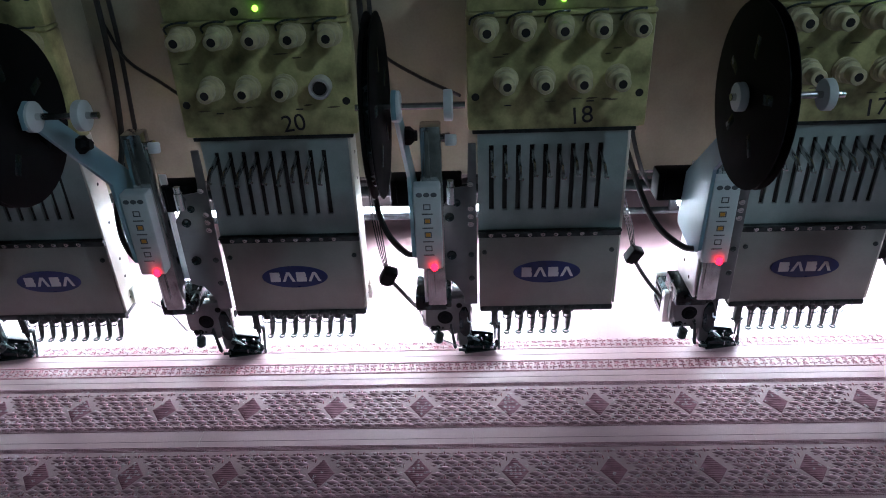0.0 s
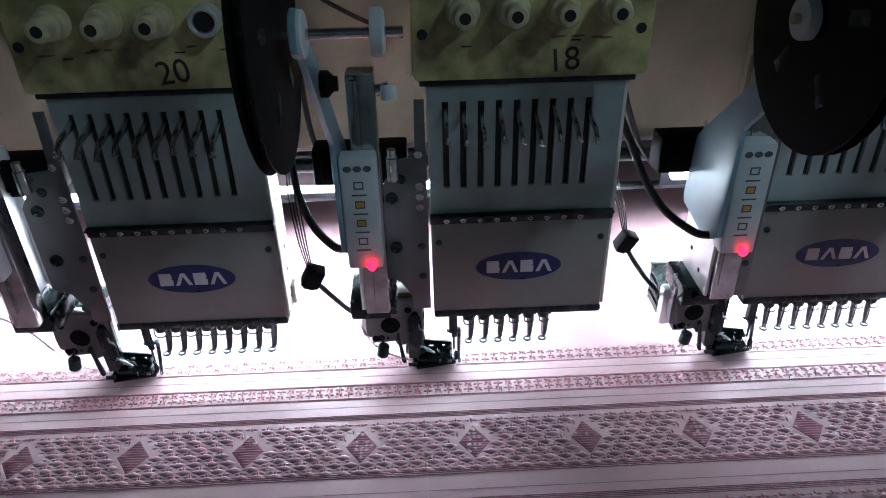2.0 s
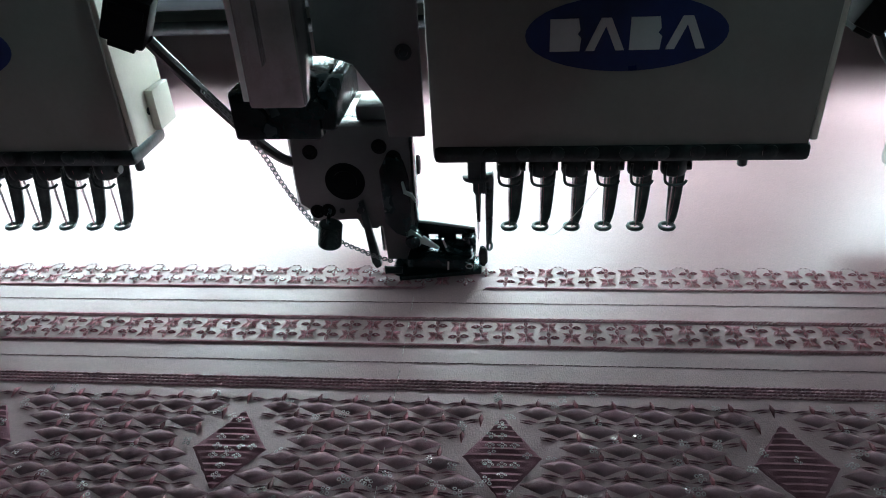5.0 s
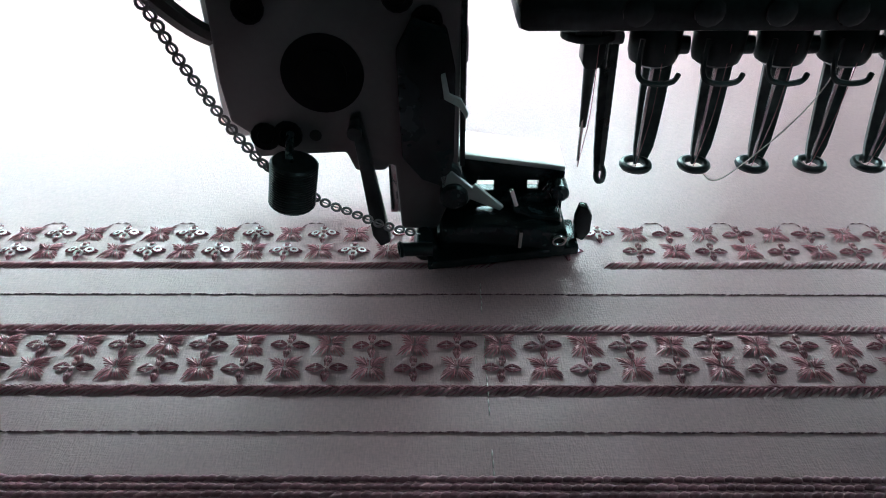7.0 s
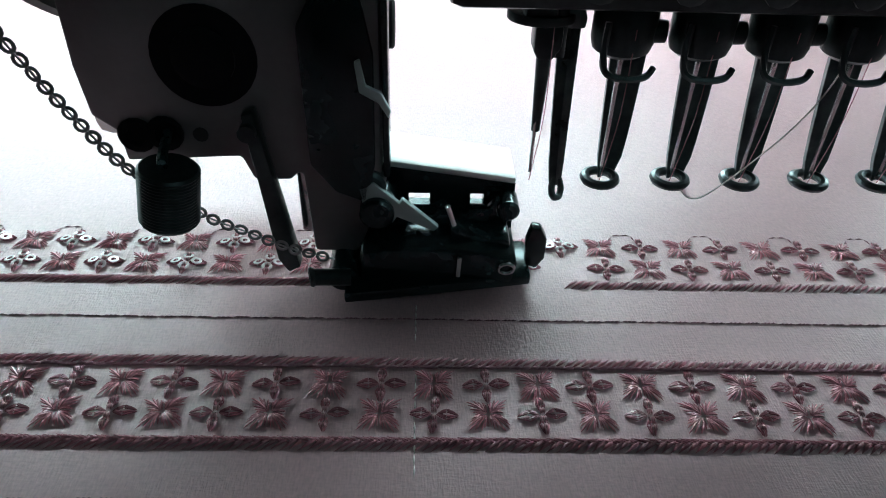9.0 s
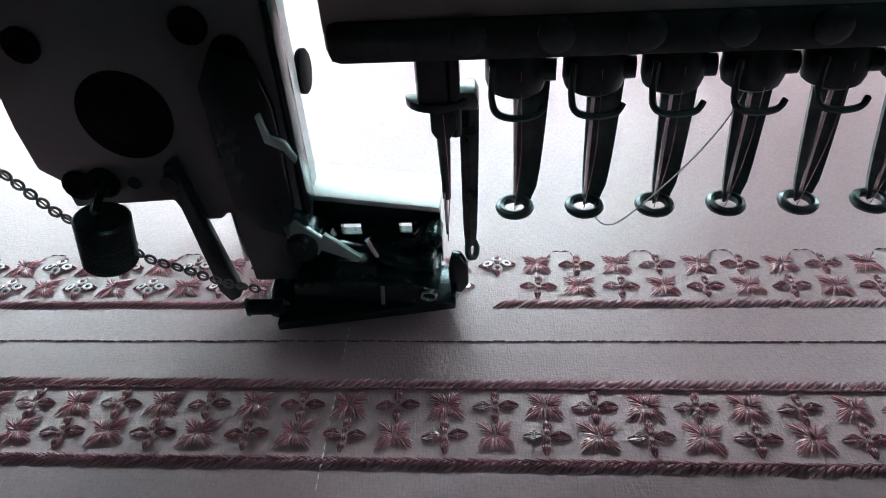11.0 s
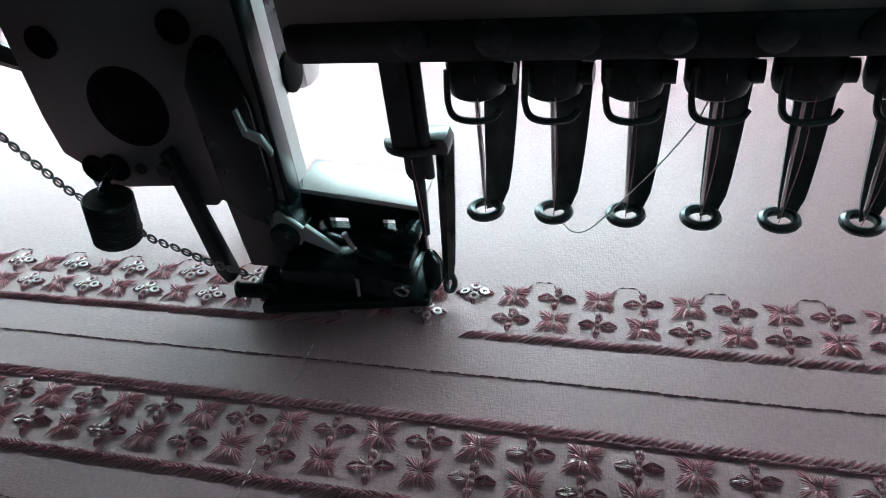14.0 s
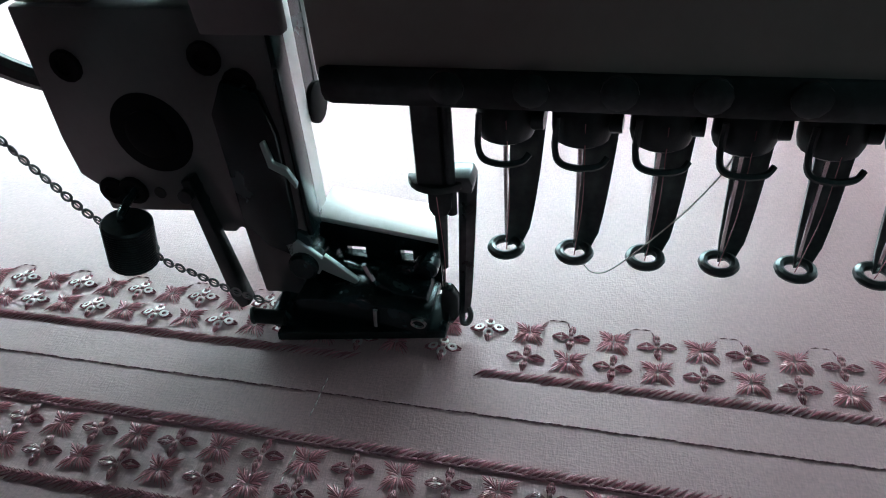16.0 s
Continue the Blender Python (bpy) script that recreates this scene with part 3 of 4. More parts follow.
def needle_shape(bm):
    rod(bm, (0, 0.2, 20.5), (0, 0.6, 42), 0.28, 0.45, 8)


def thread_loop(bm):
    hose(bm, [(-3.6, -2.6, 47), (-3.8, -3.2, 42), (-2.9, -3.6, 39.6), (0, -3.8, 38.9), (3.0, -3.4, 39.2), (4.2, -2.4, 40.2)], 0.55, 6, 5)


def thread_line(bm):
    hose(bm, [(0.6, -2.8, 46), (0.9, -1.6, 32), (0.2, -0.6, 22), (0.0, 0.0, 19)], 0.075, 5, 4)


def presser_foot(parent, x, sewing=False):
    if sewing:
        f = part("presser_foot", sewing_foot_shape, FOOT_STEEL, parent, "slim working foot with a hooked toe", key=("sfoot",), at=(x, 0, 0))
    else:
        f = part("presser_foot", foot_shape, FOOT_STEEL, parent, "small steel ring foot on a curved blade", key=("foot",), at=(x, 0, 0))
    if not sewing:
        part("needle_clamp", clamp_shape, RAIL, f, "dark needle clamp with a side screw", key=("clamp",))
    part("needle", needle_shape, CHROME, f, "thin steel needle", key=("needle",))
    part("thread", thread_line, THREAD_PALE, f, "fine pink sewing thread", key=("threadline",))
    if sewing:
        part("needle_bar", needle_bar_shape, RAIL, f, "dark steel needle bar with a ledge", key=("bar",))
    else:
        part("thread_guide", thread_loop, RAIL, f, "bent wire thread guide", key=("loop",))
    return f


def pierced(bm, xs, zs, holes, y0, y1):
    """A plate on a grid of lines, solid but for the named cells."""
    front = {(i, j): bm.verts.new((x, y0, z)) for i, x in enumerate(xs) for j, z in enumerate(zs)}
    cells = [(i, j) for i in range(len(xs) - 1) for j in range(len(zs) - 1) if (i, j) not in holes]
    faces = [bm.faces.new([front[q] for q in ((i, j), (i + 1, j), (i + 1, j + 1), (i, j + 1))]) for i, j in cells]
    out = bmesh.ops.extrude_face_region(bm, geom=faces, use_keep_orig=True)
    bmesh.ops.translate(bm, vec=(0, y1 - y0, 0), verts=[v for v in out["geom"] if isinstance(v, bmesh.types.BMVert)])
    bmesh.ops.recalc_face_normals(bm, faces=bm.faces[:])


def slot_face(bm):
    """Front plate with nine upright slots."""
    xs = [-15.5] + [-3.5 + 11.9 * i + d for i in range(9) for d in (-2.15, 2.15)] + [116]
    pierced(bm, xs, [141, 161, 224, 234.5], {(i, 1) for i in range(1, 19, 2)}, -6, -3)


def lever(bm):
    prism(bm, [(-2, 222), (-30, 216.5), (-37, 212), (-39, 208), (-37, 206.5), (-34, 209), (-28, 212.5), (-2, 216)], "x", -1.0, 1.0, 0.4)
    rod(bm, (-1.4, -37, 208.5), (2.4, -37.5, 207.5), 1.1, seg=8)


def tension_knob(bm):
    lathe(bm, ((10.4, 0), (10.6, 1.5), (7.6, 2.2), (9.6, 4), (9.8, 6), (7.0, 6.6), (8.8, 8.5), (8.8, 10.5), (6.0, 11.2), (6.2, 14), (6.6, 15), (6.8, 22), (6.0, 23.2), (3.5, 23.4), (3.3, 19)), (0, 0, 0), (0, -1, 0), 20)


def badge_block(bm):
    prism(bm, [(-5, -5.2), (4.6, -5.2), (5, -1), (3.8, 0.3), (4.6, 1.6), (4.0, 5.2), (-5, 5.2)], "y", -8.1, -7.7)


def badge_wedge(bm):
    prism(bm, [(-6.2, -5.2), (-1.6, 5.2), (1.6, 5.2), (6.2, -5.2), (3.4, -5.2), (0, 2.6), (-3.4, -5.2)], "y", -8.1, -7.7)


def oval(bm, a, b, y0, y1, n=40):
    prism(bm, [(a * math.cos(2 * math.pi * i / n), b * math.sin(2 * math.pi * i / n)) for i in range(n)], "y", y0, y1)


def screw(bm):
    lathe(bm, ((2.4, 0), (2.4, 1.0), (1.9, 1.6), (1.0, 1.6), (0.9, 0.7)), (0, 0, 0), (0, -1, 0), 12)


def bolt_head(bm):
    lathe(bm, ((2.9, 0), (2.9, 0.5), (2.6, 0.8), (1.6, 0.8), (1.5, 0.3)), (0, 0, 0), (0, -1, 0), 14)


def arm_side(bm):
    prism(bm, [(22, 175), (22, 404), (98, 404), (98, 178), (80, 162), (40, 160)], "x", -4, 104, 4)


def embroidery_head(k):
    number = {-1: "20", 0: "18", 1: "17"}.get(k)
    feet = {0: 6}.get(k, 8)
    h = thing("embroidery_head", (k * PITCH, 0, 0), "cream and grey embroidery head with ivory knobs, %s needle feet" % ("seven" if feet == 6 else "nine"), "embroidery head", "embroidery heads")
    part("arm", arm_side, BEIGE, h, "beige cast arm reaching back to the beam", key=("arm",))
    # solid block; its dark colour stands in for shade behind the slots
    part("needle_case", lambda bm: box(bm, -14.5, 112.5, -2.9, 22, 57, 236, 1.5), DARK_FRAME, h, "solid dark block for the shaded inside of the needle case", key=("case",))
    part("slotted_plate", slot_face, STEEL_PLATE, h, "grey metal plate with nine upright slots", key=("slots",), smooth=False)
    for i in range(9):
        part("take_up_lever", lever, CHROME, h, "steel take-up lever in its slot", key=("lever",), at=(-3.5 + 11.9 * i, 0, 0 - (i % 3) * 1.5))
    edge = part("edge_strip", lambda bm: (box(bm, -16, 116, -9, -3, 133.5, 141, 0.8), box(bm, -16, 116, -11.5, -9, 139, 140.6)), RAIL, h, "dark steel strip with a row of screws", key=("strip",))
    for i in range(9):
        part("screw", screw, CHROME, edge, key=("screw",), at=(-4 + 12 * i, -9, 137))
    cover = part("lower_cover", lambda bm: prism(bm, [(-15.6, 133), (115, 133), (113.6, 54), (-15.2, 54)], "y", -7.4, -3, 0.8), COVER, h, "grey painted lower cover", key=("cover",))
    part("badge", lambda bm: oval(bm, 32, 12.2, -7.75, -7.3), NAVY, cover, "navy blue oval badge", key=("badge",), at=(49.2, 0, 95))
    for i, x in enumerate((-19, -6.3, 6.4, 19)):
        part("badge_mark", badge_wedge if i % 2 else badge_block, BADGE_WHITE, cover, "plain silver-white shape", key=("mark", i % 2), at=(49.2 + x, 0, 95))
    for x, z in ((-10, 118), (109, 118)):
        part("cover_screw", screw, RAIL, cover, key=("cscrew",), at=(x, -7.3, z))
    part("side_panel", lambda bm: (box(bm, 114.2, 116.6, -6.5, 24, 57, 236, 0.6), box(bm, 116.5, 120, 8, 22, 58, 74, 0.6)), SIDE_WHITE, h, "white side panel with small holes", key=("side",))
    for z in (66, 90, 110, 150, 190, 215):
        part("panel_hole", lambda bm: lathe(bm, ((1.6, 0), (1.6, 0.4), (0.5, 0.4)), (0, 0, 0), (1, 0, 0), 10), HOLE_SHADE, h, key=("phole",), at=(116.4, 6 + (z % 20) / 3, z))
    rail = part("bottom_rail", lambda bm: box(bm, -15.2, 115, -8.5, 20, 49.8, 56.8, 2.2), RAIL, h, "dark rounded bottom rail", key=("rail",))
    for i in range(9):
        part("rail_screw", lambda bm: lathe(bm, ((2.6, 0), (2.6, 0.8), (1.8, 1.3), (0.4, 1.3)), (0, 0, 0), (0, -1, 0.0), 12), RAIL, rail, key=("rscrew",), at=(5 + 12 * i, -8.4, 54))
    part("end_stud", lambda bm: lathe(bm, ((1.8, 0), (1.8, 5.5), (1.4, 6)), (0, 0, 0), (0, 0, -1), 12), RAIL, h, "short dark stud", key=("stud",), at=(96 if feet == 6 else 110, 2, 50))
    # tension unit
    plate = part("tension_plate", lambda bm: box(bm, -24, 126, -14, 8, 240, 334, 3), CREAM, h, "stained cream enamelled tension plate", key=("tplate",))
    part("upper_panel", lambda bm: box(bm, -23, 125, -11, 8, 337.5, 402, 2), CREAM, h, "cream enamelled upper panel", key=("upanel",))
    part("fold", lambda bm: box(bm, -24, 126, -16, 6, 334.2, 337.3, 1), CREAM, h, "folded cream ridge", key=("fold",))
    knobs = [(-8 + 29.7 * i, 326) for i in range(5)] + [(8 + 30.3 * i, 284) for i in range(4)]
    for j, (x, z) in enumerate(knobs):
        if k == -1 and j == 8:
            part("bare_post", lambda bm: lathe(bm, ((9.0, 0), (9.0, 12.5), (8.6, 13), (6.9, 13), (6.4, 12.5), (6.4, 4)), (0, 0, 0), (0, -1, 0), 24), BARE, plate, "bare metal post with its knob missing", key=("bare",), at=(x, -13.5, z))
            part("post_bore", lambda bm: oval(bm, 5.5, 5.5, -11.5, -4, 20), HOLE_SHADE, plate, key=("pbore",), at=(x, -13.5, z))
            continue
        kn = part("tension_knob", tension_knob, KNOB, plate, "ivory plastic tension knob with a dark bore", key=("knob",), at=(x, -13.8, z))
        part("bore", lambda bm: oval(bm, 3.4, 3.4, -23.55, -21, 16), HOLE_SHADE, kn, key=("bore",))
        if j < 5:
            part("guide_pin", lambda bm: hose(bm, [(-13, 0, -4), (-12, -5, 1), (-6, -7, 4.5), (0, -7, 5.5), (5, -5, 5), (6, 0, 4.5)], 0.9, 6, 4), RAIL, plate, "bent dark wire thread guide", key=("pin",), at=(x, -14, z + 7))
    for x, z in ((-17, 270), (118, 270), (36, 344)):
        part("plate_hole", lambda bm: lathe(bm, ((3.3, 0), (3.3, 0.6), (1, 0.6)), (0, 0, 0), (0, -1, 0), 14), HOLE_SHADE, plate, key=("thole",), at=(x, -13.8 if z < 300 else -10.8, z))
    for x in range(-12, 118, 16):
        part("thread_eyelet", lambda bm: ring(bm, (0, 0, 0), 3.6, 1.3, (0, 1, 0), 14, 6), RAIL, plate, key=("eyelet",), at=(x, -11.4, 362))
    part("status_led", lambda bm: bead(bm, 0, 0, 0, 2.5, 2.2, 2.5), GREEN_GLOW, plate, "lit green status lamp", key=("gled",), at=(53, -11.5, 346))
    part("lip", lambda bm: box(bm, -20, 120, -9, -2, 235.5, 239.2, 0.8), RAIL, h, "thin dark lip", key=("lip",))
    if number:
        words("marker_number", number, 21, INK, plate, (72, -14.15, 245), "hand-drawn number in black marker")
    for i in range(5):
        x = 20 + 17 * i + (i * 7) % 4
        part("ink_scuff", lambda bm: box(bm, -3, 3, -0.2, 0.2, -0.5, 0.5, 0), INK, plate, key=("scuff",), at=(x - 10, -14.05, 262 + (i * 5) % 9)) if i in (0, 4) else None
    smudge = random.Random(40 + k)
    for i in range(9):
        w = smudge.uniform(2.5, 7)
        part("ink_scuff", lambda bm: prism(bm, [(-w, -0.4), (-w * 0.4, -0.9), (w * 0.5, -0.5), (w, 0.2), (w * 0.3, 0.6), (-w * 0.6, 0.4)], "y", -0.2, 0.1), SMUDGE, plate, key=("smudge", k, i), at=(smudge.uniform(-12, 112), -14.02, smudge.choice((266, 268, 304, 306, 309)) + smudge.uniform(-2, 2)))
    # feet
    sewing = presser_foot(h, 0.0, True)
    for i in range(feet):
        presser_foot(h, 12.0 * (i + 1))
    if k == 0:
        part("loose_thread", lambda bm: hose(bm, [(25.6, -1.5, 18.4), (27.5, -2, 17.0), (30.5, -2, 18.0), (36.5, -3.2, 26), (42, -2.5, 33), (46.4, 0, 39), (48, 1, 47)], 0.13, 5, 6), SEAM, h, "loose end of thread caught on two feet", key=("loose",))
    # dark drive box beside the case
    part("drive_box", lambda bm: (box(bm, -96, -30, 0, 22, 163, 190, 2), box(bm, -90, -60, -2.5, 0.2, 168, 186, 1)), BLACK_PLASTIC, h, "black plastic drive box", key=("drive",))
    return sewing


sewing_feet = [embroidery_head(k) for k in HEADS]


# ---------------------------------------------------------------- sequin devices
def motor_plate(bm):
    prism(bm, [(-69, 63), (-69.5, 39), (-68.8, 31), (-65.4, 28.4), (-65.0, 23.2), (-47.0, 24.2), (-45.4, 20.0), (-39.2, 20.0), (-38.6, 21.2), (-37.4, 21.2), (-36.6, 5.6), (-29.0, 5.6), (-26.5, 12), (-24.6, 22), (-24.4, 63)], "y", -3, 6, 0.7)


def motor_end(bm):
    box(bm, -74, -37, 0, 10, 22, 58, 3)


def stepper_core(bm):
    prism(bm, [(-72.5, 26), (-72.5, 54), (-69, 57.3), (-42, 57.3), (-38.5, 54), (-38.5, 26), (-42, 22.8), (-69, 22.8)], "y", 15.5, 42.5)
    for z in (33, 41, 49):
        box(bm, -73.6, -72, 16.5, 41.5, z - 1.2, z + 1.2)


def feeder_arm(bm):
    """Upright sheet with two windows, and a flange along its top."""
    pierced(bm, [-26, -20.4, -16.6, -9.4, -7.0, -1.5], [4, 11.0, 13.4, 15.4], {(1, 1), (3, 1)}, 4.2, 6.4)
    for v in bm.verts:
        if v.co.z > 15:
            v.co.z += 3.6 * (0.5 - v.co.x) / 26.5


def feeder_flange(bm):
    prism(bm, [(-26, 19.1), (-1.5, 15.6), (-1.5, 16.8), (-26, 20.3)], "y", 4.0, 15, 0.3)


def feeder_base(bm):
    prism(bm, [(-31, -12.0), (1.2, -6.6), (1.2, 4.0), (-31, 4.0)], "z", 1.3, 3.4, 0.5)


def feeder_body(bm):
    prism(bm, [(-29, 1.6), (-2.2, 2.2), (-1.4, 6.8), (-8, 8.8), (-20, 9.6), (-28, 8.6)], "y", -7.5, 3.9, 0.8)
    prism(bm, [(-27, 8), (-3.0, 7.4), (-2.2, 13.4), (-5.2, 14.2), (-6.4, 11.8), (-9.4, 12.0), (-10.6, 10.8), (-15.0, 11.2), (-16.2, 9.8), (-21, 10.6), (-22.4, 13.6), (-26, 13.8)], "y", 0.8, 3.7, 0.5)


def feeder_cheek(bm):
    prism(bm, [(-26, 8.4), (-20.5, 8.6), (-21.4, 14), (-23, 16), (-26, 16)], "y", -1.6, 3.8, 0.8)


def feeder_pawl(bm):
    prism(bm, [(-12.6, 8), (-2.4, 6.6), (-2.6, 9.0), (-8.6, 9.4), (-11.8, 11.6), (-13.4, 11.4)], "y", -3.8, 3.6, 0.8)


def feeder_lever(bm):
    prism(bm, [(-26, 17.8), (-23.5, 18.8), (-19.4, 15.0), (-18.8, 15.8), (-12.8, 10.4), (-13.6, 9.6), (-19.8, 12.4), (-20.6, 11.2), (-25.4, 14.8)], "y", -5.0, -3.9, 0.15)


def feeder_pins(bm):
    rod(bm, (-12.6, -4.4, 12.6), (-13.8, -4.6, 16.4), 0.55, seg=8)
    rod(bm, (-11.8, -8.2, 4.6), (-11.6, -8.0, 8.4), 0.5, seg=8)
    ring(bm, (-3.5, -7.9, 6.0), 1.3, 0.35, (0, 1, 0.25), 16, 6)


def knife(bm):
    prism(bm, [(0.2, 4.2), (2.2, 3.4), (3.6, 5.6), (3.6, 9.8), (2.4, 12.0), (0.8, 12.2), (0.0, 9.0)], "y", -4.6, -2.4, 0.4)


def guide_finger(bm):
    prism(bm, [(-45.4, 33), (-43.4, 33.6), (-41.6, 22), (-38.8, 4.4), (-41.0, 3.2), (-42.6, 6), (-44.2, 22)], "y", -6.2, -3.1, 0.5)
    rod(bm, (-44.5, -7.4, 30.5), (-44.5, -3, 30.5), 1.4, seg=10)


def thread_spool(bm):
    prof = [(1.2, 9.6), (4.2, 9.6)]
    for i in range(17):
        z = 9.2 - i * 0.54
        prof += [(4.6, z), (4.45, z - 0.27)]
    prof += [(4.2, 0.0), (1.0, 0.0)]
    lathe(bm, prof[::-1], (0, 0, 0), seg=22)


def clamp_block(bm):
    box(bm, -76, -47, -34, 4, 70.5, 87, 1.5)
    box(bm, -47.2, -42, -34, 4, 73.5, 87, 1.5)
    box(bm, -76, -69, -24, -14, 77, 84, 1)
    rod(bm, (-66, -34, 80), (-66, -38, 80), 3, seg=12)
    rod(bm, (-47, -34, 82), (-47, -38, 82), 3, seg=12)


def bracket_sheet(bm):
    prism(bm, [(-44, 185), (-25, 188), (-24, 228), (-17.2, 228), (-17.2, 62), (-30, 62), (-31, 74), (-40, 88), (-52, 92), (-52, 160), (-44, 174)], "y", -11.5, -8.8, 0.5)


def chain_line():
    return glide([(-82, -36, 88), (-77.3, -26, 72.5), (-72.9, -20, 59.2), (-70.5, -15.5, 47.4), (-66.2, -12.5, 35.3), (-61.8, -10.6, 26.4), (-60.4, -6.6, 22.5), (-56, -6.0, 20.4), (-52.6, -9.4, 17.6), (-46, -9.2, 14.0), (-39.5, -9.4, 11.0), (-32.6, -9.0, 8.6)], 30)


def sequin_ring(bm):
    ring(bm, (0, 0, 0), 0.86, 0.30, (0, 1, 0), 12, 5, 0.5)


def sequin_chain(k, full):
    t = thing("sequin_strip", (k * PITCH, 0, 0), "strip of small ring-shaped sequins running over a spool", "sequin strip", "sequin strips")
    line = chain_line()
    places, run = [], 0.0
    for a, b in zip(line, line[1:]):
        d = (b - a).length
        while run < d:
            places.append((a + (b - a) * run / d, (b - a).normalized()))
            run += 2.28
        run -= d
    if "sequin_ring" not in MESHES:
        bm = bmesh.new()
        sequin_ring(bm)
        MESHES["sequin_ring"] = finish(bm, SEQUIN_RING, "sequin", True)
    for j, (p, d) in enumerate(places):
        ob = new("sequin", MESHES["sequin_ring"])
        ob.parent = t
        ob.location = p * MM
        ob.rotation_euler = (random.uniform(-0.15, 0.15), math.atan2(-d.z, d.x), random.uniform(-0.12, 0.12))
        if not full and j > 24:
            break
    part("backing_film", lambda bm: hose(bm, [tuple(p) for p in line[::10]] + [tuple(line[-1])], 0.16, 4, 4), SEQUIN_RING, t, "thin film that carries the sequins", key=("film",))


def sequin_device(k):
    t = thing("sequin_device", (k * PITCH, 0, 0), "black and aluminium sequin feeder hung beside the needles", "sequin feeder", "sequin feeders")
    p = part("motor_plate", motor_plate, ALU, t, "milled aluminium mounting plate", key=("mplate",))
    # bore is a shallow raised disc; its shade is put into the black colour
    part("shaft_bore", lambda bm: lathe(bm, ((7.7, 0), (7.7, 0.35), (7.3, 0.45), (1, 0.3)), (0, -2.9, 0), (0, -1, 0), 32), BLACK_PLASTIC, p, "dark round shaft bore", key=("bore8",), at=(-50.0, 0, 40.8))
    part("shaft_end", lambda bm: lathe(bm, ((4.6, 0), (4.6, 0.7), (3.8, 1.1), (1.2, 1.1)), (0, 0, 0), (0, -1, 0), 20), BLACK_PLASTIC, p, key=("send",), at=(-50.0, -3.2, 40.8))
    for x, z in ((-61.8, 53), (-35.6, 55), (-30.6, 50.6), (-62.4, 28), (-58.0, 28.4)):
        part("plate_bolt", bolt_head, BLACK_PLASTIC, p, "black socket bolt", key=("bolt",), at=(x, -3, z))
    for x, z in ((-52.6, 28.2), (-43.8, 27.6)):
        part("pin_hole", lambda bm: oval(bm, 1.2, 1.2, -3.2, -2.9, 12), HOLE_SHADE, p, key=("pinh",), at=(x, 0, z))
    part("plate_top", lambda bm: (box(bm, -68, -54, -2, 12, 63.2, 66, 0.4), box(bm, -44, -30, 2, 16, 63.2, 68.5, 0.4)), ALU, p, "milled aluminium top blocks", key=("ptop",))
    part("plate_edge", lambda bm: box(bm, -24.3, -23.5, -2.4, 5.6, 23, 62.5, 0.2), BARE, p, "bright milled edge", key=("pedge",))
    part("edge_cover", lambda bm: box(bm, -24.35, -23.3, -3.3, 1.4, 21, 61, 0.3), BLACK, t, "black strip over the plate's edge", key=("ecover",))
    part("side_cover", lambda bm: prism(bm, [(-36.2, 46), (-33, 52), (-27, 50), (-25.4, 42), (-25.6, 24), (-27, 17), (-32, 19), (-35.8, 24)], "y", -5.0, -3.05, 0.5), BLACK, t, "black cover over the plate's edge", key=("scover",))
    part("side_clip", lambda bm: prism(bm, [(-30.6, 41), (-29.8, 41.4), (-29.0, 37.4), (-26.8, 36.4), (-25.4, 33.4), (-25.8, 32.4), (-27.2, 34.8), (-30.0, 36.4)], "y", -6.0, -5.02, 0.15), STEEL_PLATE, t, "bent sheet clip", key=("clip",), at=(2.5, 0, 0.5))
    part("side_wheel", lambda bm: lathe(bm, ((3.6, 0), (3.8, 0.3), (3.8, 1.0), (3.4, 1.3)), (0, 0, 0), (1, 0, 0), 22), BLACK_PLASTIC, t, "small black wheel", key=("swheel",), at=(-24.0, 9, 42))
    m = part("stepper_motor", stepper_core, BLACK, t, "black square stepper motor", key=("score",))
    for y in (6.2, 42):
        part("motor_end", motor_end, BARE, m, "aluminium end of the motor", key=("mend",), at=(0, y, 0))
    f = part("feeder_body", feeder_body, BLACK, t, "glossy black feeder block", key=("fbody",))
    part("feeder_base", feeder_base, BLACK, f, "flat black base plate", key=("fbase",))
    part("feeder_cheek", feeder_cheek, BLACK, f, key=("fcheek",))
    part("feeder_pawl", feeder_pawl, BLACK, f, "small rounded black pawl", key=("fpawl",))
    for x, y0, y1, z, r in ((-31.5, -8.6, 2, 3.6, 2.6), (-25.5, -6.4, 1, 15.4, 2.9), (-26.6, -4.4, 1, 19.6, 2.7), (-3.0, -1.0, 4, 12.8, 2.0)):
        part("hinge_pin", lambda bm: lathe(bm, ((r, 0), (r, y1 - y0 - 0.5), (r - 0.5, y1 - y0)), (0, 0, 0), (0, -1, 0), 18), BLACK, f, key=("hpin", x), at=(x, y1, z))
    part("feeder_sheet", feeder_arm, BLACK, f, "black sheet with two windows", key=("fsheet",), smooth=False)
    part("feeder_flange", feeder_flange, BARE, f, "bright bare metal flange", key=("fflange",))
    part("feeder_lever", feeder_lever, STEEL_PLATE, f, "pointed steel lever", key=("flever",), at=(-2.4, 0, 2.0))
    part("feeder_pin", feeder_pins, CHROME, f, "bright steel pins", key=("fpins",))
    part("knife", knife, BLACK, f, "rounded black knife holder", key=("knife",))
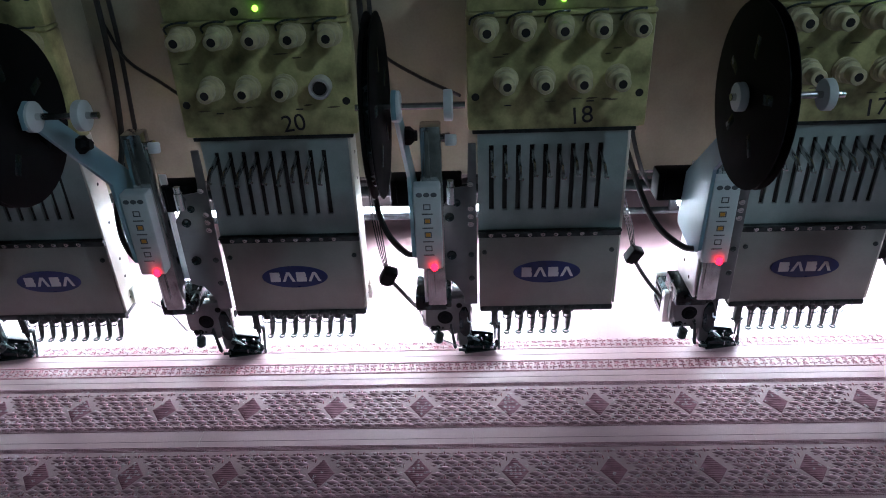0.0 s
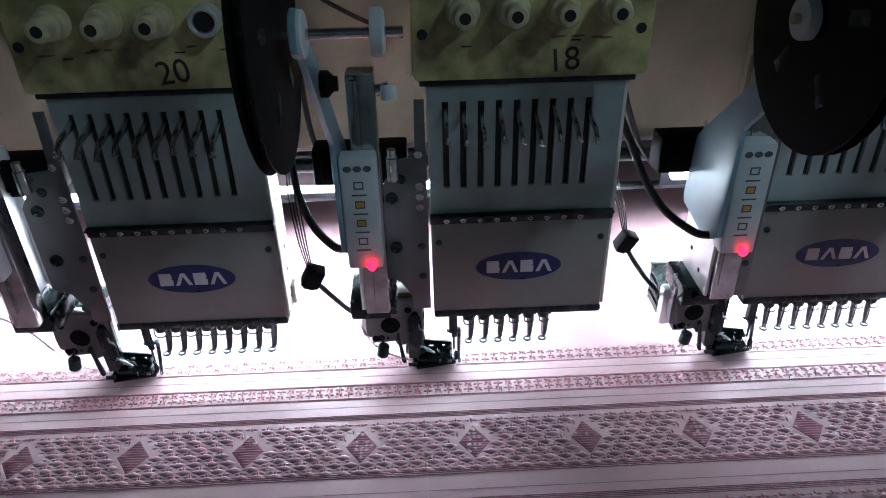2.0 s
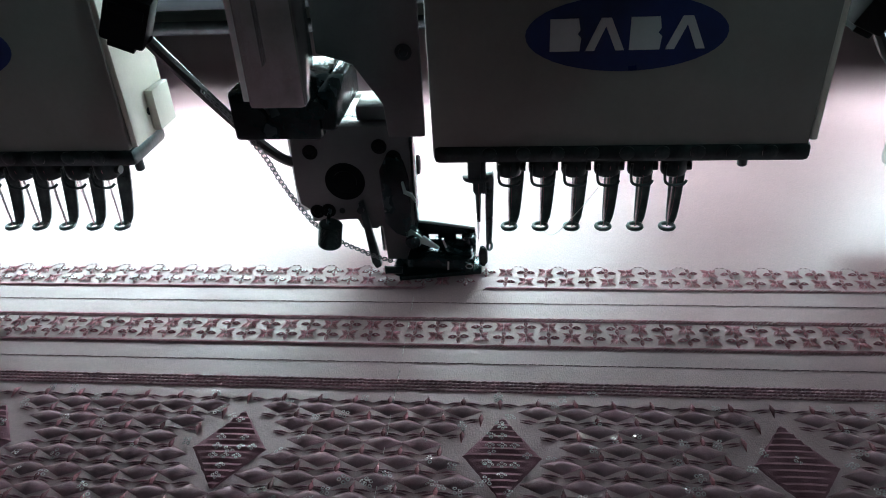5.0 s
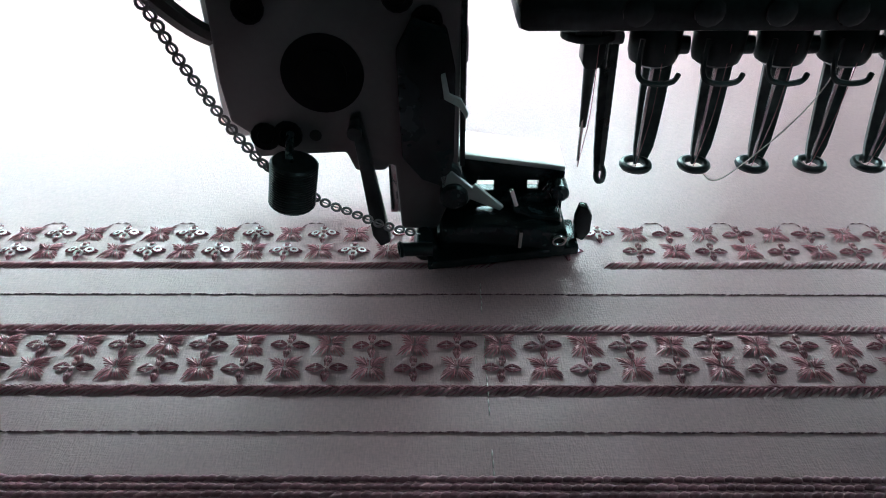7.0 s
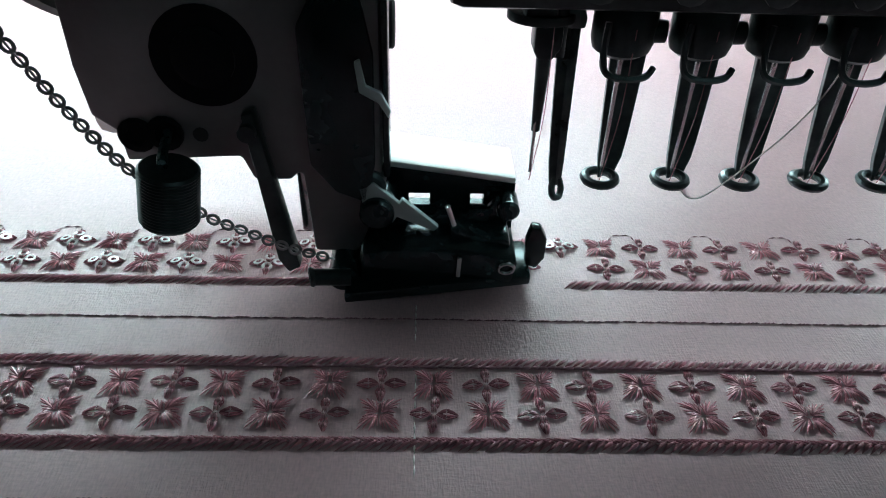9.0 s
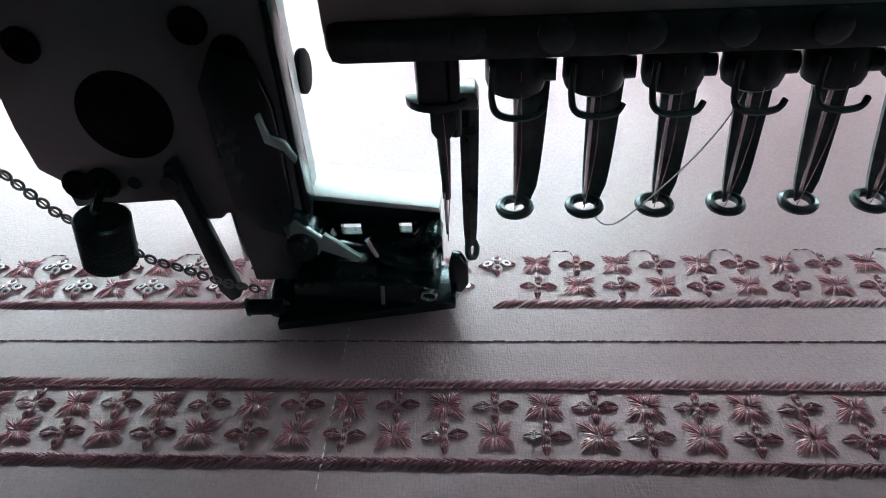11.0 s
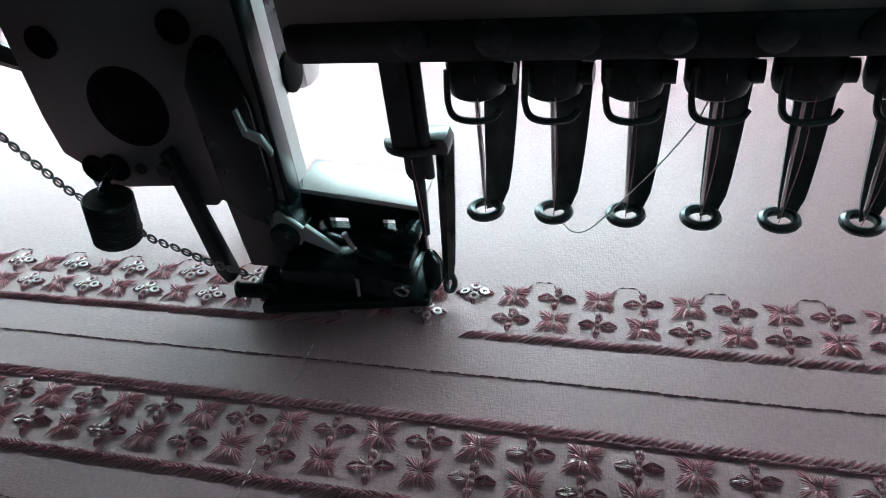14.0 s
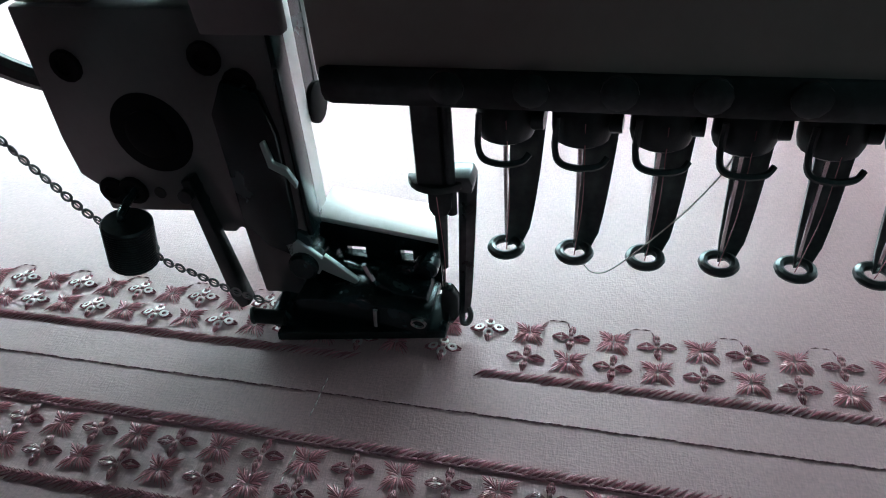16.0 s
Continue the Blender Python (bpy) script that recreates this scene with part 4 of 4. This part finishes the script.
    part("nozzle", lambda bm: (rod(bm, (-36.5, -9.3, 4.9), (-30, -8.7, 4.5), 1.5), ring(bm, (-36.5, -9.3, 4.9), 1.3, 0.5, (1, 0.3, 0), 14, 6)), RAIL, f, "short metal strip nozzle", key=("nozzle",))
    part("guide_finger", guide_finger, RAIL, t, "dark slim guide finger", key=("finger",))
    part("inner_bar", lambda bm: prism(bm, [(-39.0, 20), (-37.4, 21), (-37.0, 8), (-39.0, 8)], "y", 0, 5, 0.2), CHROME, t, "bright inner bar", key=("ibar",))
    s = part("guide_spool", thread_spool, RAIL, t, "ribbed dark guide spool", key=("spool",), at=(-57.4, -10.6, 17.2))
    s.rotation_euler = (0, radians(10), 0)
    part("spool_stud", lambda bm: hose(bm, [(-56.6, -10.6, 26.2), (-56.6, -10.4, 27.6), (-57, -7, 28.4), (-57.5, -2.9, 28.6)], 0.8, 8, 4), BLACK, t, key=("sstud",))
    c = part("clamp_block", clamp_block, BLACK, t, "black clamp block with knobs", key=("clampb",))
    part("slide_post", lambda bm: (box(bm, -63, -46, -50, -34, 87, 258, 1.5), box(bm, -60, -56, -52, -49, 100, 255, 0.5), rod(bm, (-46, -44, 246), (-38, -44, 248), 3.4)), CHROME, t, "bright steel slide post", key=("post",))
    part("post_knob", lambda bm: lathe(bm, ((4.2, 0), (4.8, 1), (4.8, 8), (4, 9)), (0, 0, 0), (0, -0.3, -1), 14), WHITE_BOX, t, "white adjusting knob", key=("pknob",), at=(-38, -46, 250))
    side = part("side_channel", lambda bm: (box(bm, -66, -63.4, -46, 6, 88, 200, 0.5), box(bm, -66, -58, 4, 6, 88, 200, 0.5), box(bm, -72, -63.4, -20, 2, 66.5, 76, 0.8)), BARE, t, "bright bare sheet channel behind the post", key=("schan",))
    for y, z in ((-30, 100), (-12, 108), (-30, 150), (-12, 158)):
        part("channel_hole", lambda bm: lathe(bm, ((1.8, 0), (1.8, 0.3), (0.5, 0.3)), (0, 0, 0), (-1, 0, 0), 10), HOLE_SHADE, side, key=("chole",), at=(-66, y, z))
    b = part("bracket_sheet", bracket_sheet, ALU, t, "grey bracket sheet beside the needle case", key=("bsheet",))
    for z in (92, 118, 150, 158, 166, 190):
        part("bracket_bolt", bolt_head, RAIL if z < 140 else CHROME, b, key=("bbolt", z < 140), at=(-22.5, -11.5, z))
    for x, z, r in ((-41, 118, 1.6), (-42, 158, 1.5), (-35, 172, 1.2)):
        ob = part("bracket_knob", bolt_head, BLACK, b, "black clamp knob", key=("bknob",), at=(x, -11.5, z))
        ob.scale = (r, r * 1.6, r)
    part("air_fitting", lambda bm: (rod(bm, (-40, -20, 176), (-40, -20, 192), 4), rod(bm, (-40, -20, 192), (-40, -20, 198), 3), rod(bm, (-40, -10, 182), (-40, -20, 182), 2.5)), CHROME, t, "small metal fitting", key=("airf",))
    # indicator box on the post
    x = part("indicator_box", lambda bm: prism(bm, [(-70, 134), (-47.5, 134), (-47.5, 212), (-70, 212)], "y", -64, -50.2, 2.0), WHITE_BOX, t, "white plastic indicator box with printed icons", key=("ibox",))
    for i in range(3):
        part("button_dot", lambda bm: oval(bm, 2.6, 2.0, -64.3, -63.9, 16), GREY_PRINT, x, key=("bdot",), at=(-65 + 6 * i, 0, 205))
    for i in range(4):
        part("icon", lambda bm: (box(bm, -3, 3, -64.3, -63.9, 1.8, 2.6), box(bm, -3, 3, -64.3, -63.9, -2.6, -1.8), box(bm, -3, -2.2, -64.3, -63.9, -1.8, 1.8), box(bm, 2.2, 3, -64.3, -63.9, -1.8, 1.8)), GREY_PRINT, x, key=("icon",), at=(-59, 0, 194 - 13 * i))
        part("icon_light", lambda bm: box(bm, -2, 2, -64.25, -63.9, -1.6, 1.6), ORANGE if i in (1, 2) else WHITE_BOX, x, key=("iconl", i in (1, 2)), at=(-59, 0, 194 - 13 * i))
        part("icon_caption", lambda bm: (box(bm, -4.5, 4.5, -64.25, -63.9, -0.5, 0.5)), GREY_PRINT, x, key=("icap",), at=(-59, 0, 187.5 - 13 * i))
    part("red_led", lambda bm: bead(bm, 0, 0, 0, 3.1, 3.0, 3.6), RED_GLOW, x, "lit red lamp", key=("rled",), at=(-55, -64.6, 136.5))


def sequin_reel(k):
    t = thing("sequin_reel", (k * PITCH - 0.084, -0.140, 0.3045), "large black plastic sequin reel on a steel axle", "reel", "sequin reels")

    def disc(bm, x0, x1):
        n = 48
        lathe(bm, ((8, x0), (59, x0), (60, x0 + 0.4), (60, x1 - 0.4), (59, x1), (8, x1)), (0, 0, 0), (1, 0, 0), n)
    part("flange", lambda bm: disc(bm, -3.6, -2.2), BLACK_PLASTIC, t, "black plastic flange", key=("fl1",))
    part("flange", lambda bm: disc(bm, 2.2, 3.6), BLACK_PLASTIC, t, "black plastic flange", key=("fl2",))
    part("wound_strip", lambda bm: rod(bm, (-2.1, 0, 0), (2.1, 0, 0), 52, seg=48), BLACK, t, "wound dark sequin strip", key=("wound",))
    for i in range(5):
        a = 2 * math.pi * i / 5 + 0.4
        ob = part("flange_window", lambda bm: box(bm, -3.9, 3.9, -4, 4, -8, 8, 1.5), BLACK, t, key=("fwin",), at=(0, 32 * math.cos(a), 32 * math.sin(a)))
        ob.rotation_euler = (a + math.pi / 2, 0, 0)
    part("axle", lambda bm: rod(bm, (-14, 0, 0), (58, 0, 0), 2.4, seg=10), CHROME, t, "thin steel axle", key=("axle",))
    for x, r in ((10, 10), (44, 10), (-11, 9)):
        part("nut", lambda bm: lathe(bm, ((r, 0), (r + 0.4, 0.8), (r + 0.4, 5.2), (r - 1, 6)), (0, 0, 0), (1, 0, 0), 18), WHITE_BOX, t, "white plastic nut", key=("nut", r), at=(x, 0, 0))


def reel_bracket(k):
    t = thing("reel_bracket", (k * PITCH - 0.0705, 0, 0), "pale blue sheet bracket between slide post and reel axle", "bracket", "reel brackets")
    part("sheet", lambda bm: prism(bm, [(-151, 299), (-150, 311), (-141, 316), (-131, 310), (-9, 199), (-4, 194), (2, 146), (-1, 141), (-38, 136), (-50, 138), (-62, 146), (-66.5, 222), (-138, 294)], "x", -3.2, 0, 0.5), ACRYLIC, t, "pale blue sheet", key=("rsheet",), smooth=False)
    part("clamp_knob", lambda bm: (lathe(bm, ((7, 0), (7, 4), (4, 7), (4, 9)), (0, 0, 0), (1, 0, 0), 6)), BLACK_PLASTIC, t, "black star knob", key=("rknob",), at=(0.1, -96, 268))


def cables(k):
    o = (k * PITCH, 0, 0)
    t = thing("motor_cable", o, "black motor cable with a plug, hanging beside the head", "cable", "motor cables")
    if k == 0:
        line, plug = [(-96, -35, 104), (-90, -28, 90), (-82, -14, 68), (-75, 0, 50), (-72, 14, 41), (-70, 22, 39)], (-99, -36.5, 112)
    else:
        line, plug = [(-102, 24, 86), (-96, 22, 76), (-88, 12, 66), (-80, 6, 58), (-76, 14, 48), (-73, 24, 44)], (-104, 24, 94)
    px, py, pz = plug
    part("sheath", lambda bm: hose(bm, line, 2.0, 8, 8), RUBBER, t, "black cable", key=("csheath", k == 0))
    ob = part("plug", lambda bm: (box(bm, -6.5, 6.5, -5, 5, -8, 8, 1.2), box(bm, -5, 5, -5.8, 5.8, 2, 5, 0.4), box(bm, -4, 4, -4, 4, -10, -7.5, 0.5)), BLACK_PLASTIC, t, "square black plug", key=("cplug",), at=plug)
    ob.rotation_euler = (0.2, 0.45, 0.2)
    for j in range(4):
        part("wire", lambda bm: hose(bm, [(px - 3 + j, py, pz + 7), (px - 8 + j * 1.8, py + 6, pz + 28), (px - 16 + j * 2, py + 36 - 24 * (k != 0), pz + 53), (-122, 60, 190)], 0.55, 5, 6), RUBBER, t, "thin black wire", key=("cwire", j, k == 0))
    u = thing("feeder_cable", o, "thick black cable sagging from the beam to the box", "cable", "feeder cables")
    part("sheath", lambda bm: hose(bm, [(-70, -52, 142), (-82, -44, 141), (-100, -22, 152), (-112, 10, 178), (-118, 60, 215), (-120, 84, 300), (-121, 88, 420)], 2.8, 8, 8), RUBBER, u, "thick black cable", key=("usheath",))
    part("second_sheath", lambda bm: hose(bm, [(-84, 40, 150), (-100, 48, 176), (-109, 74, 224), (-112, 92, 310), (-113, 93, 420)], 2.2, 8, 8), RUBBER, u, "second black cable beside the first", key=("wsheath",))
    v = thing("thread_cable", o, "slack black wire crossing in front of the beam", "cable", "beam wires")
    part("sheath", lambda bm: hose(bm, [(-121, 90, 458), (-105, 88, 412), (-70, 80, 362), (-40, 66, 330)] if k == 1 else [(-121, 90, 318), (-105, 84, 286), (-70, 70, 266), (-30, 30, 258)], 1.6, 6, 8), RUBBER, v, key=("vsheath", k == 1))


for k in HEADS:
    sequin_device(k)
    sequin_reel(k)
    reel_bracket(k)
    cables(k)
    sequin_chain(k, k == 0)

# ---------------------------------------------------------------- movement
CLOTH = [
    (0.0, pose(-0.0059, 0.0038, 0, 0, 0, 0)),
    (0.5, pose(-0.0073, 0.0018, 0, 0, 0, 0)),
    (1.0, pose(-0.0055, 0.0043, 0, 0, 0, 0)),
    (1.5, pose(-0.0065, -0.0001, 0, 0, 0, 0)),
    (2.0, pose(-0.0054, 0.0010, 0, 0, 0, 0)),
    (2.5, pose(-0.0059, 0.0042, 0, 0, 0, 0)),
    (3.5, pose(-0.0006, -0.0040, 0, 0, 0, 0)),
    (4.0, pose(-0.0032, -0.0031, 0, 0, 0, 0)),
    (4.5, pose(-0.0047, -0.0084, 0, 0, 0, 0)),
    (6.8, pose(-0.0008, -0.0013, 0, 0, 0, -0.5)),
    (7.0, pose(-0.0002, -0.0015, 0, 0, 0, -0.5)),
    (7.5, pose(0.0011, -0.0015, 0, 0, 0, -0.5)),
    (8.0, pose(0.0013, -0.0019, 0, 0, 0, -0.5)),
    (8.5, pose(-0.0021, 0.0021, 0, 0, 0, -0.5)),
    (9.0, pose(0.0011, 0.0023, 0, 0, 0, -0.5)),
    (9.2, pose(-0.0004, 0.0018, 0, 0, 0, -0.5)),
    (11.3, pose(0.0016, 0.0035, 0, 0, 0, -0.5)),
    (11.5, pose(0.0015, 0.0008, 0, 0, 0, -0.5)),
    (12.0, pose(0.0013, -0.0017, 0, 0, 0, -0.5)),
    (12.5, pose(0.0013, -0.0014, 0, 0, 0, -0.5)),
    (13.0, pose(0.0009, -0.0034, 0, 0, 0, -0.5)),
    (13.5, pose(0.0026, -0.0027, 0, 0, 0, -0.5)),
    (14.0, pose(0.0012, -0.0044, 0, 0, 0, -0.5)),
    (14.5, pose(0.0012, -0.0044, 0, 0, 0, -0.5)),
    (15.0, pose(0.0037, -0.0066, 0, 0, 0, -0.5)),
    (15.5, pose(0.0010, -0.0052, 0, 0, 0, -0.5)),
    (16.0, pose(0.0013, -0.0054, 0, 0, 0, -0.5)),
]

# share of the down stroke, at each tenth of a second
STROKE = {
    0.0: "1010100110010110010011001001100110011010110101", 6.8: "0000003674379537980496049", 11.3: "900692189109317940994049999888888888888888888888",
}


def motions():
    walk(cloth, CLOTH)
    rows = []
    for i in range(161):
        t = i / 10
        down = (0, 1, 0.4)[i % 3]
        for t0, marks in STROKE.items():
            j = round((t - t0) * 10)
            if 0 <= j < len(marks):
                d = int(marks[j])
                down = d / 9 if t0 else float(d)
        rows.append((t, pose(0, 0, -0.0168 * down)))
    for f in sewing_feet:
        walk(f, rows)


motions()
